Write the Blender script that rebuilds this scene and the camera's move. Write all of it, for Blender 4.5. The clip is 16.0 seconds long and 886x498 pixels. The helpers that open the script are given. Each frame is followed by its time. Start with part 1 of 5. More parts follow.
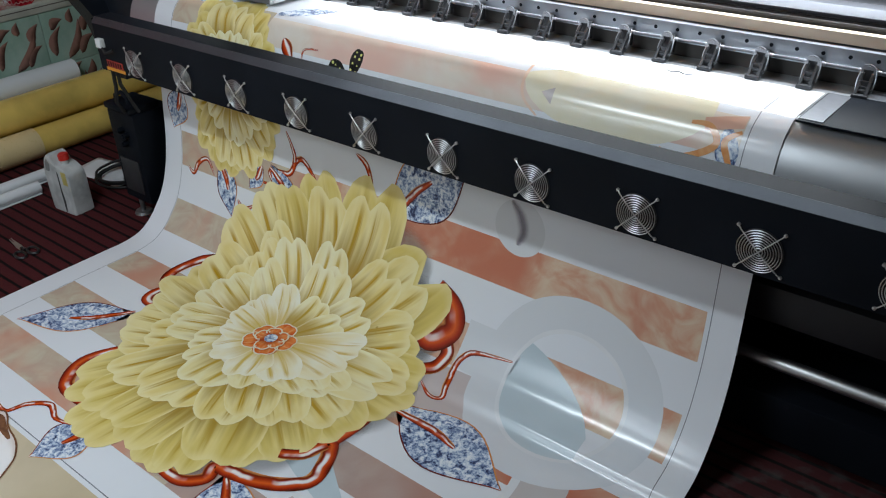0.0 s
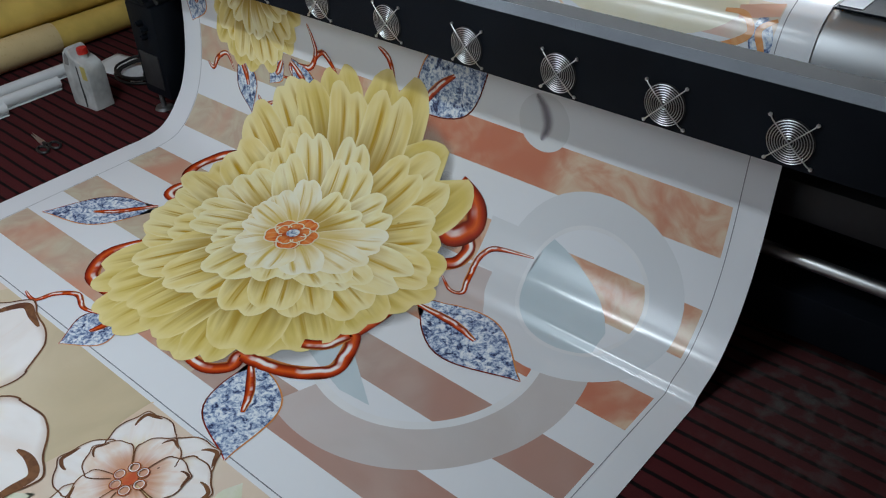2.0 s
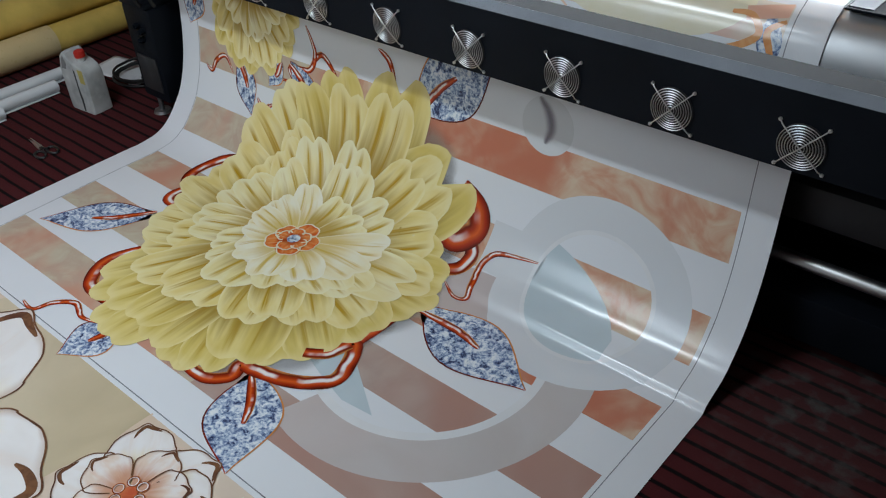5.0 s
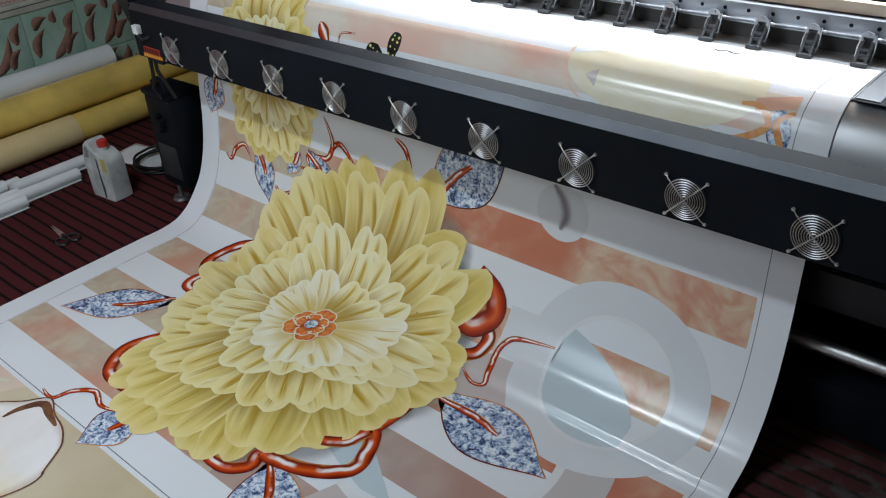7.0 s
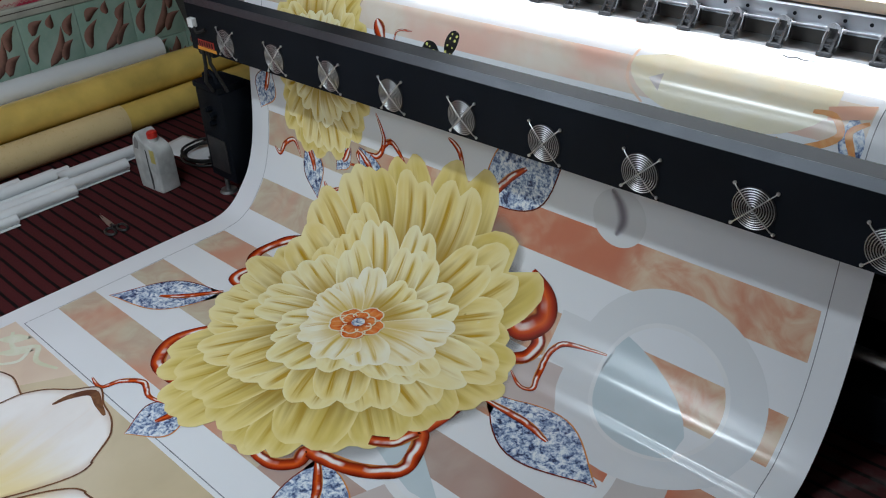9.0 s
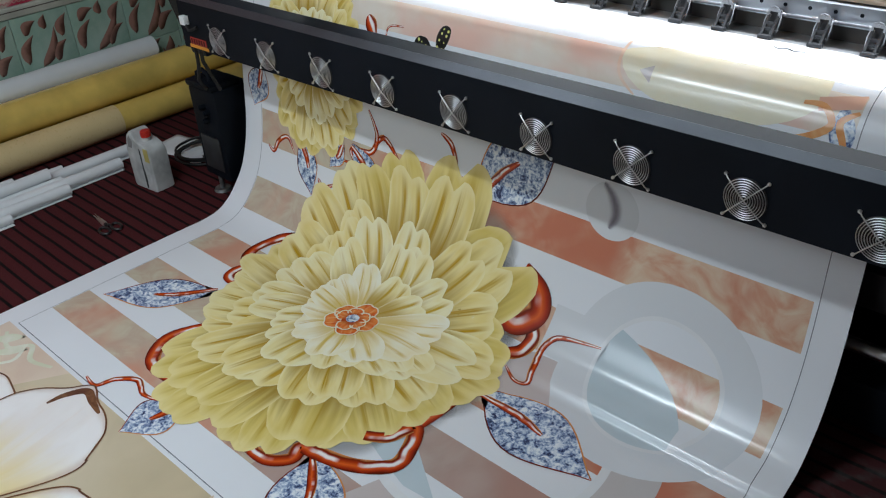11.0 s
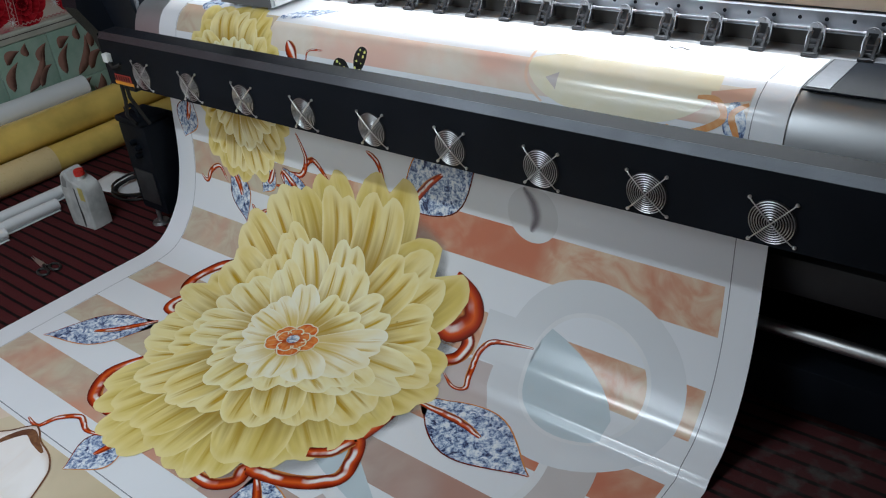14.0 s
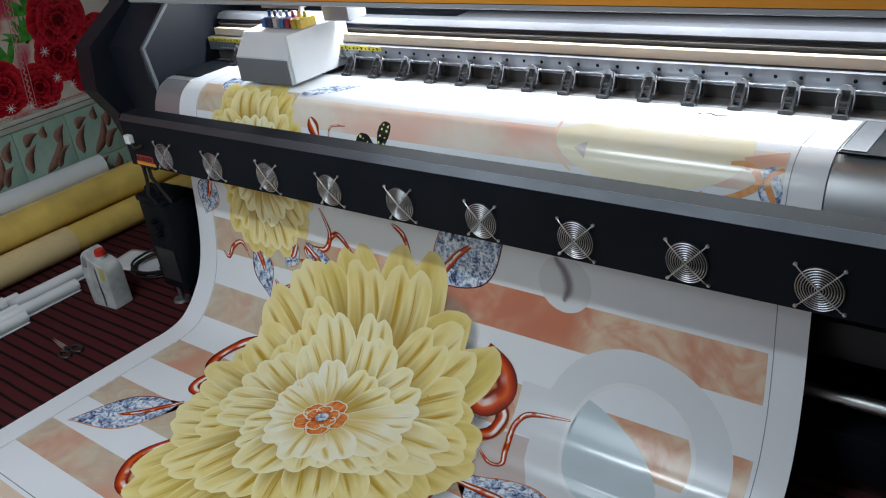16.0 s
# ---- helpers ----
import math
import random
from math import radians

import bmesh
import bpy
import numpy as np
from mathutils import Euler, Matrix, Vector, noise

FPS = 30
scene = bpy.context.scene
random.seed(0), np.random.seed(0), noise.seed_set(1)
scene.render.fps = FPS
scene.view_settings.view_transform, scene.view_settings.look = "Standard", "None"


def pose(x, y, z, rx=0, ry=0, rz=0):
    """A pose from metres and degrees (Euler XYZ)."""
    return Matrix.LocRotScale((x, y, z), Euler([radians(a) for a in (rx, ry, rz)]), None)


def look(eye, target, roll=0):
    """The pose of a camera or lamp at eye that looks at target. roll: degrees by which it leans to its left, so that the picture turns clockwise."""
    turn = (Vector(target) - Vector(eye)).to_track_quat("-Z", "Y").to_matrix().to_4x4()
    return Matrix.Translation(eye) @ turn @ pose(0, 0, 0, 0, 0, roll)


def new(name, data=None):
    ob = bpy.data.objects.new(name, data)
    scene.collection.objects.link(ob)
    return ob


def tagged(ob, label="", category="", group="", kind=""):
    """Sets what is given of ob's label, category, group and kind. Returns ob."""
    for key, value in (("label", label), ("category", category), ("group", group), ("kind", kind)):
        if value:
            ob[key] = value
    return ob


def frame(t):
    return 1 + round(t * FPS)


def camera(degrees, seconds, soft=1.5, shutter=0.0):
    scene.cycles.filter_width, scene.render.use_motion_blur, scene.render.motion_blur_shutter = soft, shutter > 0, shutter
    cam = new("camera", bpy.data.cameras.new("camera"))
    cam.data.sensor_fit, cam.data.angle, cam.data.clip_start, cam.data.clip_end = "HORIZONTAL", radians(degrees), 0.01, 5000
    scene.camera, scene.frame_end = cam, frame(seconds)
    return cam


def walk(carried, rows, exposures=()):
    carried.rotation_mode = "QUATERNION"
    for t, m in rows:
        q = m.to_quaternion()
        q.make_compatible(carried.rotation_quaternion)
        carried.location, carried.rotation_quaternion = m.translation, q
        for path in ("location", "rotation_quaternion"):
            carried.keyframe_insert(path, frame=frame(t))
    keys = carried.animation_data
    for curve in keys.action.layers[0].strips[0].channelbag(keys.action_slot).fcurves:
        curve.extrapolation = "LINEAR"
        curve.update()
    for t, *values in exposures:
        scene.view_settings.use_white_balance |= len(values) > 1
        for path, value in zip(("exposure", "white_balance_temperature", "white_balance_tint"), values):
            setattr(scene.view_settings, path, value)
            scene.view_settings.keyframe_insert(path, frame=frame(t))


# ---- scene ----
cam = camera(53.7, 16.0, soft=1.15)
PATH = [
    (0, (3.006, -1.716, 1.811), (1.865, -0.409, 0.815), -2.8),
    (0.5, (3.007, -1.719, 1.795), (1.882, -0.438, 0.749), -2.9),
    (1, (3.007, -1.722, 1.773), (1.893, -0.478, 0.673), -3.0),
    (1.5, (3.011, -1.726, 1.763), (1.908, -0.522, 0.609), -3.2),
    (2, (3.007, -1.734, 1.765), (1.899, -0.545, 0.598), -3.2),
    (2.5, (2.997, -1.732, 1.768), (1.884, -0.549, 0.601), -3.2),
    (3, (2.987, -1.732, 1.765), (1.871, -0.549, 0.601), -3.1),
    (3.5, (2.967, -1.718, 1.763), (1.855, -0.534, 0.596), -3.2),
    (6, (2.974, -1.691, 1.777), (1.855, -0.516, 0.608), -4.7),
    (6.5, (2.974, -1.704, 1.805), (1.823, -0.5, 0.698), -4.9),
    (7, (2.958, -1.707, 1.816), (1.778, -0.467, 0.782), -4.5),
    (7.5, (2.938, -1.704, 1.818), (1.748, -0.466, 0.794), -4.0),
    (8, (2.921, -1.723, 1.826), (1.724, -0.49, 0.802), -3.7),
    (8.5, (2.899, -1.734, 1.829), (1.695, -0.513, 0.799), -3.7),
    (9, (2.885, -1.739, 1.815), (1.658, -0.544, 0.782), -3.9),
    (11.5, (2.913, -1.734, 1.798), (1.695, -0.531, 0.763), -4.6),
    (12, (2.937, -1.739, 1.793), (1.733, -0.535, 0.744), -5.3),
    (12.5, (2.971, -1.727, 1.785), (1.781, -0.526, 0.716), -5.8),
    (13, (3.007, -1.721, 1.779), (1.838, -0.497, 0.715), -6.4),
    (13.5, (3.025, -1.716, 1.789), (1.874, -0.474, 0.725), -6.9),
    (14, (3.027, -1.711, 1.81), (1.854, -0.441, 0.804), -7.1),
    (14.5, (3.011, -1.712, 1.829), (1.808, -0.406, 0.907), -7.2),
    (15, (2.986, -1.714, 1.849), (1.773, -0.39, 0.968), -7.8),
    (15.5, (2.963, -1.715, 1.851), (1.75, -0.395, 0.966), -8.7),
    (16, (2.941, -1.721, 1.842), (1.729, -0.4, 0.956), -8.9),
]
walk(cam, [(t, look(eye, target, roll)) for t, eye, target, roll in PATH])

# ---- light ----
world = bpy.data.worlds.new("world")
scene.world = world
world.use_nodes = True
wb = world.node_tree.nodes["Background"]
wb.inputs[0].default_value, wb.inputs[1].default_value = (0.8, 0.9, 1.0, 1), 0.05
scene.view_settings.exposure = 0.0


def area(name, m, sx, sy, power, colour):
    data = bpy.data.lights.new(name, "AREA")
    data.shape, data.size, data.size_y, data.energy, data.color = "RECTANGLE", sx, sy, power, colour
    ob = new(name, data)
    ob.matrix_world = m
    return ob


# a ceiling tube in front of the printer, an added fill panel behind the camera to lift the left wall, and the strip
# inside the hood
area("ceiling_panel_light", look((0.4, -2.8, 2.72), (-0.7, -0.8, 0.3)), 2.0, 0.7, 41, (0.77, 0.895, 1.0))
area("ceiling_tube_light", look((0.87, -1.52, 2.72), (0.87, -1.3, 0)), 1.0, 0.13, 36, (0.79, 0.905, 1.0))
area("hood_strip_light", look((1.1, 0.70, 1.286), (1.1, 0.52, 0.99)), 2.9, 0.03, 31, (0.84, 0.925, 1.0))

# ---- materials ----
MATS = {}


def mat(name, colour, rough=0.6, metal=0.0, scale=8.0, vary=0.25, bump=0.0, bscale=60.0, spec=0.5, coat=0.0):
    if name in MATS:
        return MATS[name]
    m = bpy.data.materials.new(name)
    m.use_nodes = True
    t = m.node_tree
    n, l = t.nodes, t.links
    b = n["Principled BSDF"]
    b.inputs["Roughness"].default_value, b.inputs["Metallic"].default_value = rough, metal
    b.inputs["Specular IOR Level"].default_value, b.inputs["Coat Weight"].default_value = spec, coat
    co = n.new("ShaderNodeTexCoord")
    n1, n2 = n.new("ShaderNodeTexNoise"), n.new("ShaderNodeTexNoise")
    n1.inputs["Scale"].default_value, n1.inputs["Detail"].default_value = scale, 5
    n2.inputs["Scale"].default_value, n2.inputs["Detail"].default_value = bscale, 3
    l.new(co.outputs["Object"], n1.inputs["Vector"]), l.new(co.outputs["Object"], n2.inputs["Vector"])
    r = n.new("ShaderNodeValToRGB")
    c = colour
    r.color_ramp.elements[0].position, r.color_ramp.elements[1].position = 0.3, 0.7
    r.color_ramp.elements[0].color = (c[0] * (1 - vary), c[1] * (1 - vary), c[2] * (1 - vary), 1)
    r.color_ramp.elements[1].color = (min(1, c[0] * (1 + vary)), min(1, c[1] * (1 + vary)), min(1, c[2] * (1 + vary)), 1)
    l.new(n1.outputs["Fac"], r.inputs["Fac"]), l.new(r.outputs["Color"], b.inputs["Base Color"])
    mr = n.new("ShaderNodeMapRange")
    mr.inputs["To Min"].default_value, mr.inputs["To Max"].default_value = max(0.02, rough - 0.1), min(1, rough + 0.1)
    l.new(n2.outputs["Fac"], mr.inputs["Value"]), l.new(mr.outputs["Result"], b.inputs["Roughness"])
    if bump:
        bp = n.new("ShaderNodeBump")
        bp.inputs["Strength"].default_value, bp.inputs["Distance"].default_value = bump, 0.004
        l.new(n2.outputs["Fac"], bp.inputs["Height"]), l.new(bp.outputs["Normal"], b.inputs["Normal"])
    MATS[name] = m
    return m


BLACK = mat("black_powder_coat", (0.006, 0.008, 0.012), 0.52, 0, 3, 0.3, 0.12, 900, spec=0.1)
STEEL = mat("bright_steel", (0.72, 0.72, 0.72), 0.36, 1.0, 6, 0.1)
ALU = mat("brushed_aluminium", (0.36, 0.39, 0.43), 0.36, 0.75, 3, 0.12)
RAILGREY = mat("dull_aluminium", (0.14, 0.145, 0.16), 0.42, 0.6, 3, 0.15)
PLATEN = mat("platen_grey", (0.42, 0.43, 0.44), 0.4, 0.7, 2, 0.1)
DARKMETAL = mat("dark_metal", (0.045, 0.045, 0.048), 0.4, 0.4, 4, 0.3)
ORANGE = mat("orange_cover", (0.75, 0.3, 0.03), 0.4, 0, 2, 0.1)
GREY = mat("grey_plastic", (0.33, 0.34, 0.36), 0.5, 0, 3, 0.08)
LIGHTGREY = mat("light_grey_plastic", (0.62, 0.64, 0.66), 0.45, 0, 3, 0.05)
PLASTER = mat("plaster", (0.68, 0.69, 0.68), 0.85, 0, 2, 0.1, 0.2, 40)
NAVY = mat("navy_end_panel", (0.008, 0.011, 0.018), 0.5, 0, 3, 0.3, 0.1, 500, spec=0.35)

# ---- building helpers ----


def finish(bm, name, material, smooth=True):
    me = bpy.data.meshes.new(name)
    bm.normal_update()
    bm.to_mesh(me)
    bm.free()
    if smooth:
        me.shade_smooth()
        me.set_sharp_from_angle(angle=radians(35))
    if material:
        me.materials.append(material)
    return me


def part(name, bm, material, parent=None, label="", smooth=True):
    ob = new(name, finish(bm, name, material, smooth))
    if parent:
        ob.parent = parent
    if label:
        ob["label"] = label
    return ob


def thing(name, label, category, group="", kind="", at=(0, 0, 0)):
    ob = new(name)
    ob.empty_display_size = 0.05
    ob.location = at
    return tagged(ob, label, category, group, kind)


def box(bm, x0, x1, y0, y1, z0, z1, bevel=0.0, m=None):
    made = bmesh.ops.create_cube(bm, size=1)["verts"]
    bmesh.ops.transform(bm, verts=made, matrix=Matrix.Translation(((x0 + x1) / 2, (y0 + y1) / 2, (z0 + z1) / 2)) @ Matrix.Diagonal((x1 - x0, y1 - y0, z1 - z0, 1)))
    if bevel:
        edges = list({e for v in made for e in v.link_edges})
        out = bmesh.ops.bevel(bm, geom=edges, offset=bevel, segments=2, profile=0.6, affect="EDGES")
        made = list({v for f in out["faces"] for v in f.verts} | {v for v in made if v.is_valid})
    if m is not None:
        bmesh.ops.transform(bm, verts=made, matrix=m)
    return bm


def B(*a, **k):
    return box(bmesh.new(), *a, **k)


def tube(bm, a, b, r, seg=16, r2=None, caps=True):
    a, b = Vector(a), Vector(b)
    made = bmesh.ops.create_cone(bm, cap_ends=caps, segments=seg, radius1=r, radius2=r if r2 is None else r2, depth=(b - a).length)["verts"]
    bmesh.ops.transform(bm, verts=made, matrix=Matrix.Translation((a + b) / 2) @ (b - a).to_track_quat("Z", "Y").to_matrix().to_4x4())
    return bm


def wire(bm, pts, r, seg=6, closed=False):
    """A round bar swept along pts."""
    pts = [Vector(p) for p in pts]
    n = len(pts)
    rings = []
    ref = None
    for i, p in enumerate(pts):
        d = (pts[(i + 1) % n] - pts[i - 1]) if closed or 0 < i < n - 1 else (pts[1] - pts[0] if i == 0 else pts[-1] - pts[-2])
        d.normalize()
        if ref is None:
            ref = d.orthogonal()
        u = (ref - d * ref.dot(d)).normalized()
        ref = u
        w = d.cross(u)
        rings.append([bm.verts.new(p + r * (math.cos(2 * math.pi * k / seg) * u + math.sin(2 * math.pi * k / seg) * w)) for k in range(seg)])
    for i in range(n if closed else n - 1):
        a, b = rings[i], rings[(i + 1) % n]
        for k in range(seg):
            bm.faces.new((a[k], a[(k + 1) % seg], b[(k + 1) % seg], b[k]))
    if not closed:
        bm.faces.new(rings[0][::-1]), bm.faces.new(rings[-1])
    return bm


def prism(bm, outline, axis, lo, hi):
    """An outline of 2D points pushed from lo to hi along an axis (0: outline is y, z; 1: x, z; 2: x, y)."""
    def at(p, h):
        return ((h, p[0], p[1]), (p[0], h, p[1]), (p[0], p[1], h))[axis]
    a = [bm.verts.new(at(p, lo)) for p in outline]
    b = [bm.verts.new(at(p, hi)) for p in outline]
    bm.faces.new(a[::-1]), bm.faces.new(b)
    for i in range(len(a)):
        j = (i + 1) % len(a)
        bm.faces.new((a[i], a[j], b[j], b[i]))
    bmesh.ops.recalc_face_normals(bm, faces=bm.faces)
    return bm


def carpet():
    m = bpy.data.materials.new("ribbed_carpet")
    m.use_nodes = True
    n, l = m.node_tree.nodes, m.node_tree.links
    b = n["Principled BSDF"]
    b.inputs["Roughness"].default_value, b.inputs["Specular IOR Level"].default_value = 0.95, 0.15
    co = n.new("ShaderNodeTexCoord")
    sep = n.new("ShaderNodeSeparateXYZ")
    l.new(co.outputs["Object"], sep.inputs[0])

    def math_(op, a, c):
        q = n.new("ShaderNodeMath")
        q.operation = op
        for s, v in zip(q.inputs, (a, c)):
            if isinstance(v, (int, float)):
                s.default_value = v
            else:
                l.new(v, s)
        return q.outputs[0]

    def noise_(scale, detail):
        q = n.new("ShaderNodeTexNoise")
        q.inputs["Scale"].default_value, q.inputs["Detail"].default_value = scale, detail
        l.new(co.outputs["Object"], q.inputs["Vector"])
        return q.outputs["Fac"]
    y = math_("ADD", sep.outputs[1], math_("MULTIPLY", math_("SUBTRACT", noise_(3, 2), 0.5), 0.012))
    f = math_("ABSOLUTE", math_("SUBTRACT", math_("FRACT", math_("DIVIDE", math_("ADD", y, 5.02), 0.056), 0.0), 0.5), 0.0)
    f = math_("ADD", f, math_("MULTIPLY", math_("SUBTRACT", noise_(55, 3), 0.5), 0.07))
    r = n.new("ShaderNodeValToRGB")
    r.color_ramp.elements[0].position, r.color_ramp.elements[1].position = 0.08, 0.15
    r.color_ramp.elements[0].color, r.color_ramp.elements[1].color = (0.006, 0.004, 0.004, 1), (0.088, 0.016, 0.018, 1)
    l.new(f, r.inputs["Fac"])
    dust = n.new("ShaderNodeMapRange")
    dust.inputs["From Min"].default_value, dust.inputs["From Max"].default_value = 0.60, 0.85
    l.new(noise_(2.3, 8), dust.inputs["Value"])
    mix = n.new("ShaderNodeMix")
    mix.data_type = "RGBA"
    l.new(math_("MULTIPLY", dust.outputs["Result"], 0.5), mix.inputs["Factor"])
    l.new(r.outputs["Color"], mix.inputs[6])
    mix.inputs[7].default_value = (0.07, 0.06, 0.055, 1)
    # a worn, dusty patch beside the printer
    pt = n.new("ShaderNodeVectorMath")
    pt.operation = "DISTANCE"
    l.new(co.outputs["Object"], pt.inputs[0])
    pt.inputs[1].default_value = (2.62, 0.10, 0.0)
    spot = n.new("ShaderNodeMapRange")
    spot.inputs["From Min"].default_value, spot.inputs["From Max"].default_value = 0.42, 0.08
    l.new(pt.outputs["Value"], spot.inputs["Value"])
    scuff = n.new("ShaderNodeMapRange")
    scuff.inputs["From Min"].default_value, scuff.inputs["From Max"].default_value = 0.5, 0.68
    l.new(noise_(16, 6), scuff.inputs["Value"])
    worn = n.new("ShaderNodeMix")
    worn.data_type = "RGBA"
    l.new(math_("MULTIPLY", math_("MULTIPLY", spot.outputs["Result"], math_("ADD", scuff.outputs["Result"], 0.25)), 0.8), worn.inputs["Factor"])
    l.new(mix.outputs[2], worn.inputs[6])
    worn.inputs[7].default_value = (0.10, 0.09, 0.085, 1)
    mix = worn
    fib = n.new("ShaderNodeMix")
    fib.data_type, fib.blend_type = "RGBA", "MULTIPLY"
    fib.inputs["Factor"].default_value = 0.5
    l.new(mix.outputs[2], fib.inputs[6]), l.new(noise_(300, 2), fib.inputs[7])
    l.new(fib.outputs[2], b.inputs["Base Color"])
    bp = n.new("ShaderNodeBump")
    bp.inputs["Strength"].default_value, bp.inputs["Distance"].default_value = 0.6, 0.004
    l.new(math_("ADD", f, math_("MULTIPLY", noise_(400, 2), 0.3)), bp.inputs["Height"])
    l.new(bp.outputs["Normal"], b.inputs["Normal"])
    return m


# ---- the room ----
def structure(name, bm, material, label, category):
    return tagged(part(name, bm, material, smooth=False), label, category, kind="structure")


structure("floor", B(-1.95, 5.2, -4.2, 3.2, -0.1, 0), carpet(), "dark red ribbed carpet with black stripes, worn and dusty", "carpet")
structure("wall_left", B(-1.95, -1.80, -4.2, 3.2, 0, 2.8), PLASTER, "plastered wall behind the green tiles", "wall")
# unseen walls and ceiling, added to close the room and bounce light
structure("wall_back", B(-1.8, 5.2, 3.05, 3.2, 0, 2.8), PLASTER, "plain plastered wall behind the printer", "wall")
structure("wall_right", B(5.05, 5.2, -4.2, 3.05, 0, 2.8), PLASTER, "plain plastered wall", "wall")
structure("wall_front", B(-1.8, 5.05, -4.2, -4.05, 0, 2.8), PLASTER, "plain plastered wall", "wall")
structure("ceiling", B(-1.95, 5.2, -4.2, 3.2, 2.8, 2.9), PLASTER, "plain white ceiling", "ceiling")

# ---- the printed sheet's surface ----
FLOOR_RUN = [(-1.9, .003), (-.30, .003), (-.20, .003)]
SMOOTH_BEND = [(-.11, .003), (-.03, .016), (.03, .050), (.085, .106)]
CREASED_BEND = [(-.115, .003), (-.078, .003), (-.056, .022), (-.036, .031), (.03, .056), (.085, .107)]
RISE = [(.134, .175), (.176, .28), (.203, .40), (.22, .53), (.237, .66), (.25, .79), (.258, .86), (.275, .915), (.305, .958), (.35, .983), (.41, .99), (.85, .99)]
KNOTS = np.r_[-1.59, np.arange(-0.02, 0.185, 0.0205), np.arange(0.19, 0.315, 0.006), np.arange(0.33, 1.585, 0.0205)]


def curve_of(p):
    p = np.array(p)
    out = []
    for i in range(len(p) - 1):
        a, b, c, d = p[max(i - 1, 0)], p[i], p[i + 1], p[min(i + 2, len(p) - 1)]
        for k in range(12):
            t = k / 12
            out.append(b + (c - b) * t if i in (0, 1, len(p) - 2) else 0.5 * (2 * b + (c - a) * t + (2 * a - 5 * b + 4 * c - d) * t * t + (3 * b - a - 3 * c + d) * t ** 3))
    out.append(p[-1])
    return np.array(out)


def run_of(cur):
    """y, z and the normal's two parts along the sheet, at the knots."""
    length = np.r_[0, np.cumsum(np.hypot(*np.diff(cur, axis=0).T))]
    length -= np.interp(-0.30, cur[:14, 0], length[:14])
    ky, kz = np.interp(KNOTS, length, cur[:, 0]), np.interp(KNOTS, length, cur[:, 1])
    seg = np.stack([-np.diff(kz), np.diff(ky)], 1)
    seg /= np.hypot(seg[:, 0], seg[:, 1])[:, None]
    return np.c_[ky, kz, np.r_[seg[:1], (seg[1:] + seg[:-1]) / 2, seg[-1:]]]


CUR = curve_of(FLOOR_RUN + SMOOTH_BEND + RISE)
SMOOTH_RUN, CREASED_RUN = run_of(CUR), run_of(curve_of(FLOOR_RUN + CREASED_BEND + RISE))
XL, XR = -0.237, 2.356
# the old fold shows towards the right-hand edge only
FOLD_X = (0.8, 1.0, 1.2, 1.4, 1.6)


def on_sheet(x, s, off=0.0):
    """The place on the hanging sheet at x across and s along it (0 on the floor, upwards to the platen)."""
    f = np.interp(x, FOLD_X, (0.0, 0.15, 0.5, 0.85, 1.0))
    y, z, ny, nz = [(1 - f) * np.interp(s, KNOTS, SMOOTH_RUN[:, k]) + f * np.interp(s, KNOTS, CREASED_RUN[:, k]) for k in range(4)]
    return Vector((x, y + off * ny, z + off * nz))


PAPER = mat("paper", (0.81, 0.83, 0.86), 0.19, 0, 2, 0.02, spec=0.5)
sheet = thing("printed_sheet", "glossy white banner sheet printed with yellow flowers", "banner")
bm = bmesh.new()
for off in (0.0, -0.0006):
    rows = [[bm.verts.new(on_sheet(x, s, off)) for x in (XL, *FOLD_X, XR)] for s in KNOTS]
    for a, b in zip(rows, rows[1:]):
        for i in range(len(a) - 1):
            bm.faces.new((a[i], a[i + 1], b[i + 1], b[i]) if off == 0 else (b[i], b[i + 1], a[i + 1], a[i]))
part("paper", bm, PAPER, sheet, "glossy white banner material")

# ---- the print: flat coloured shapes on the sheet ----


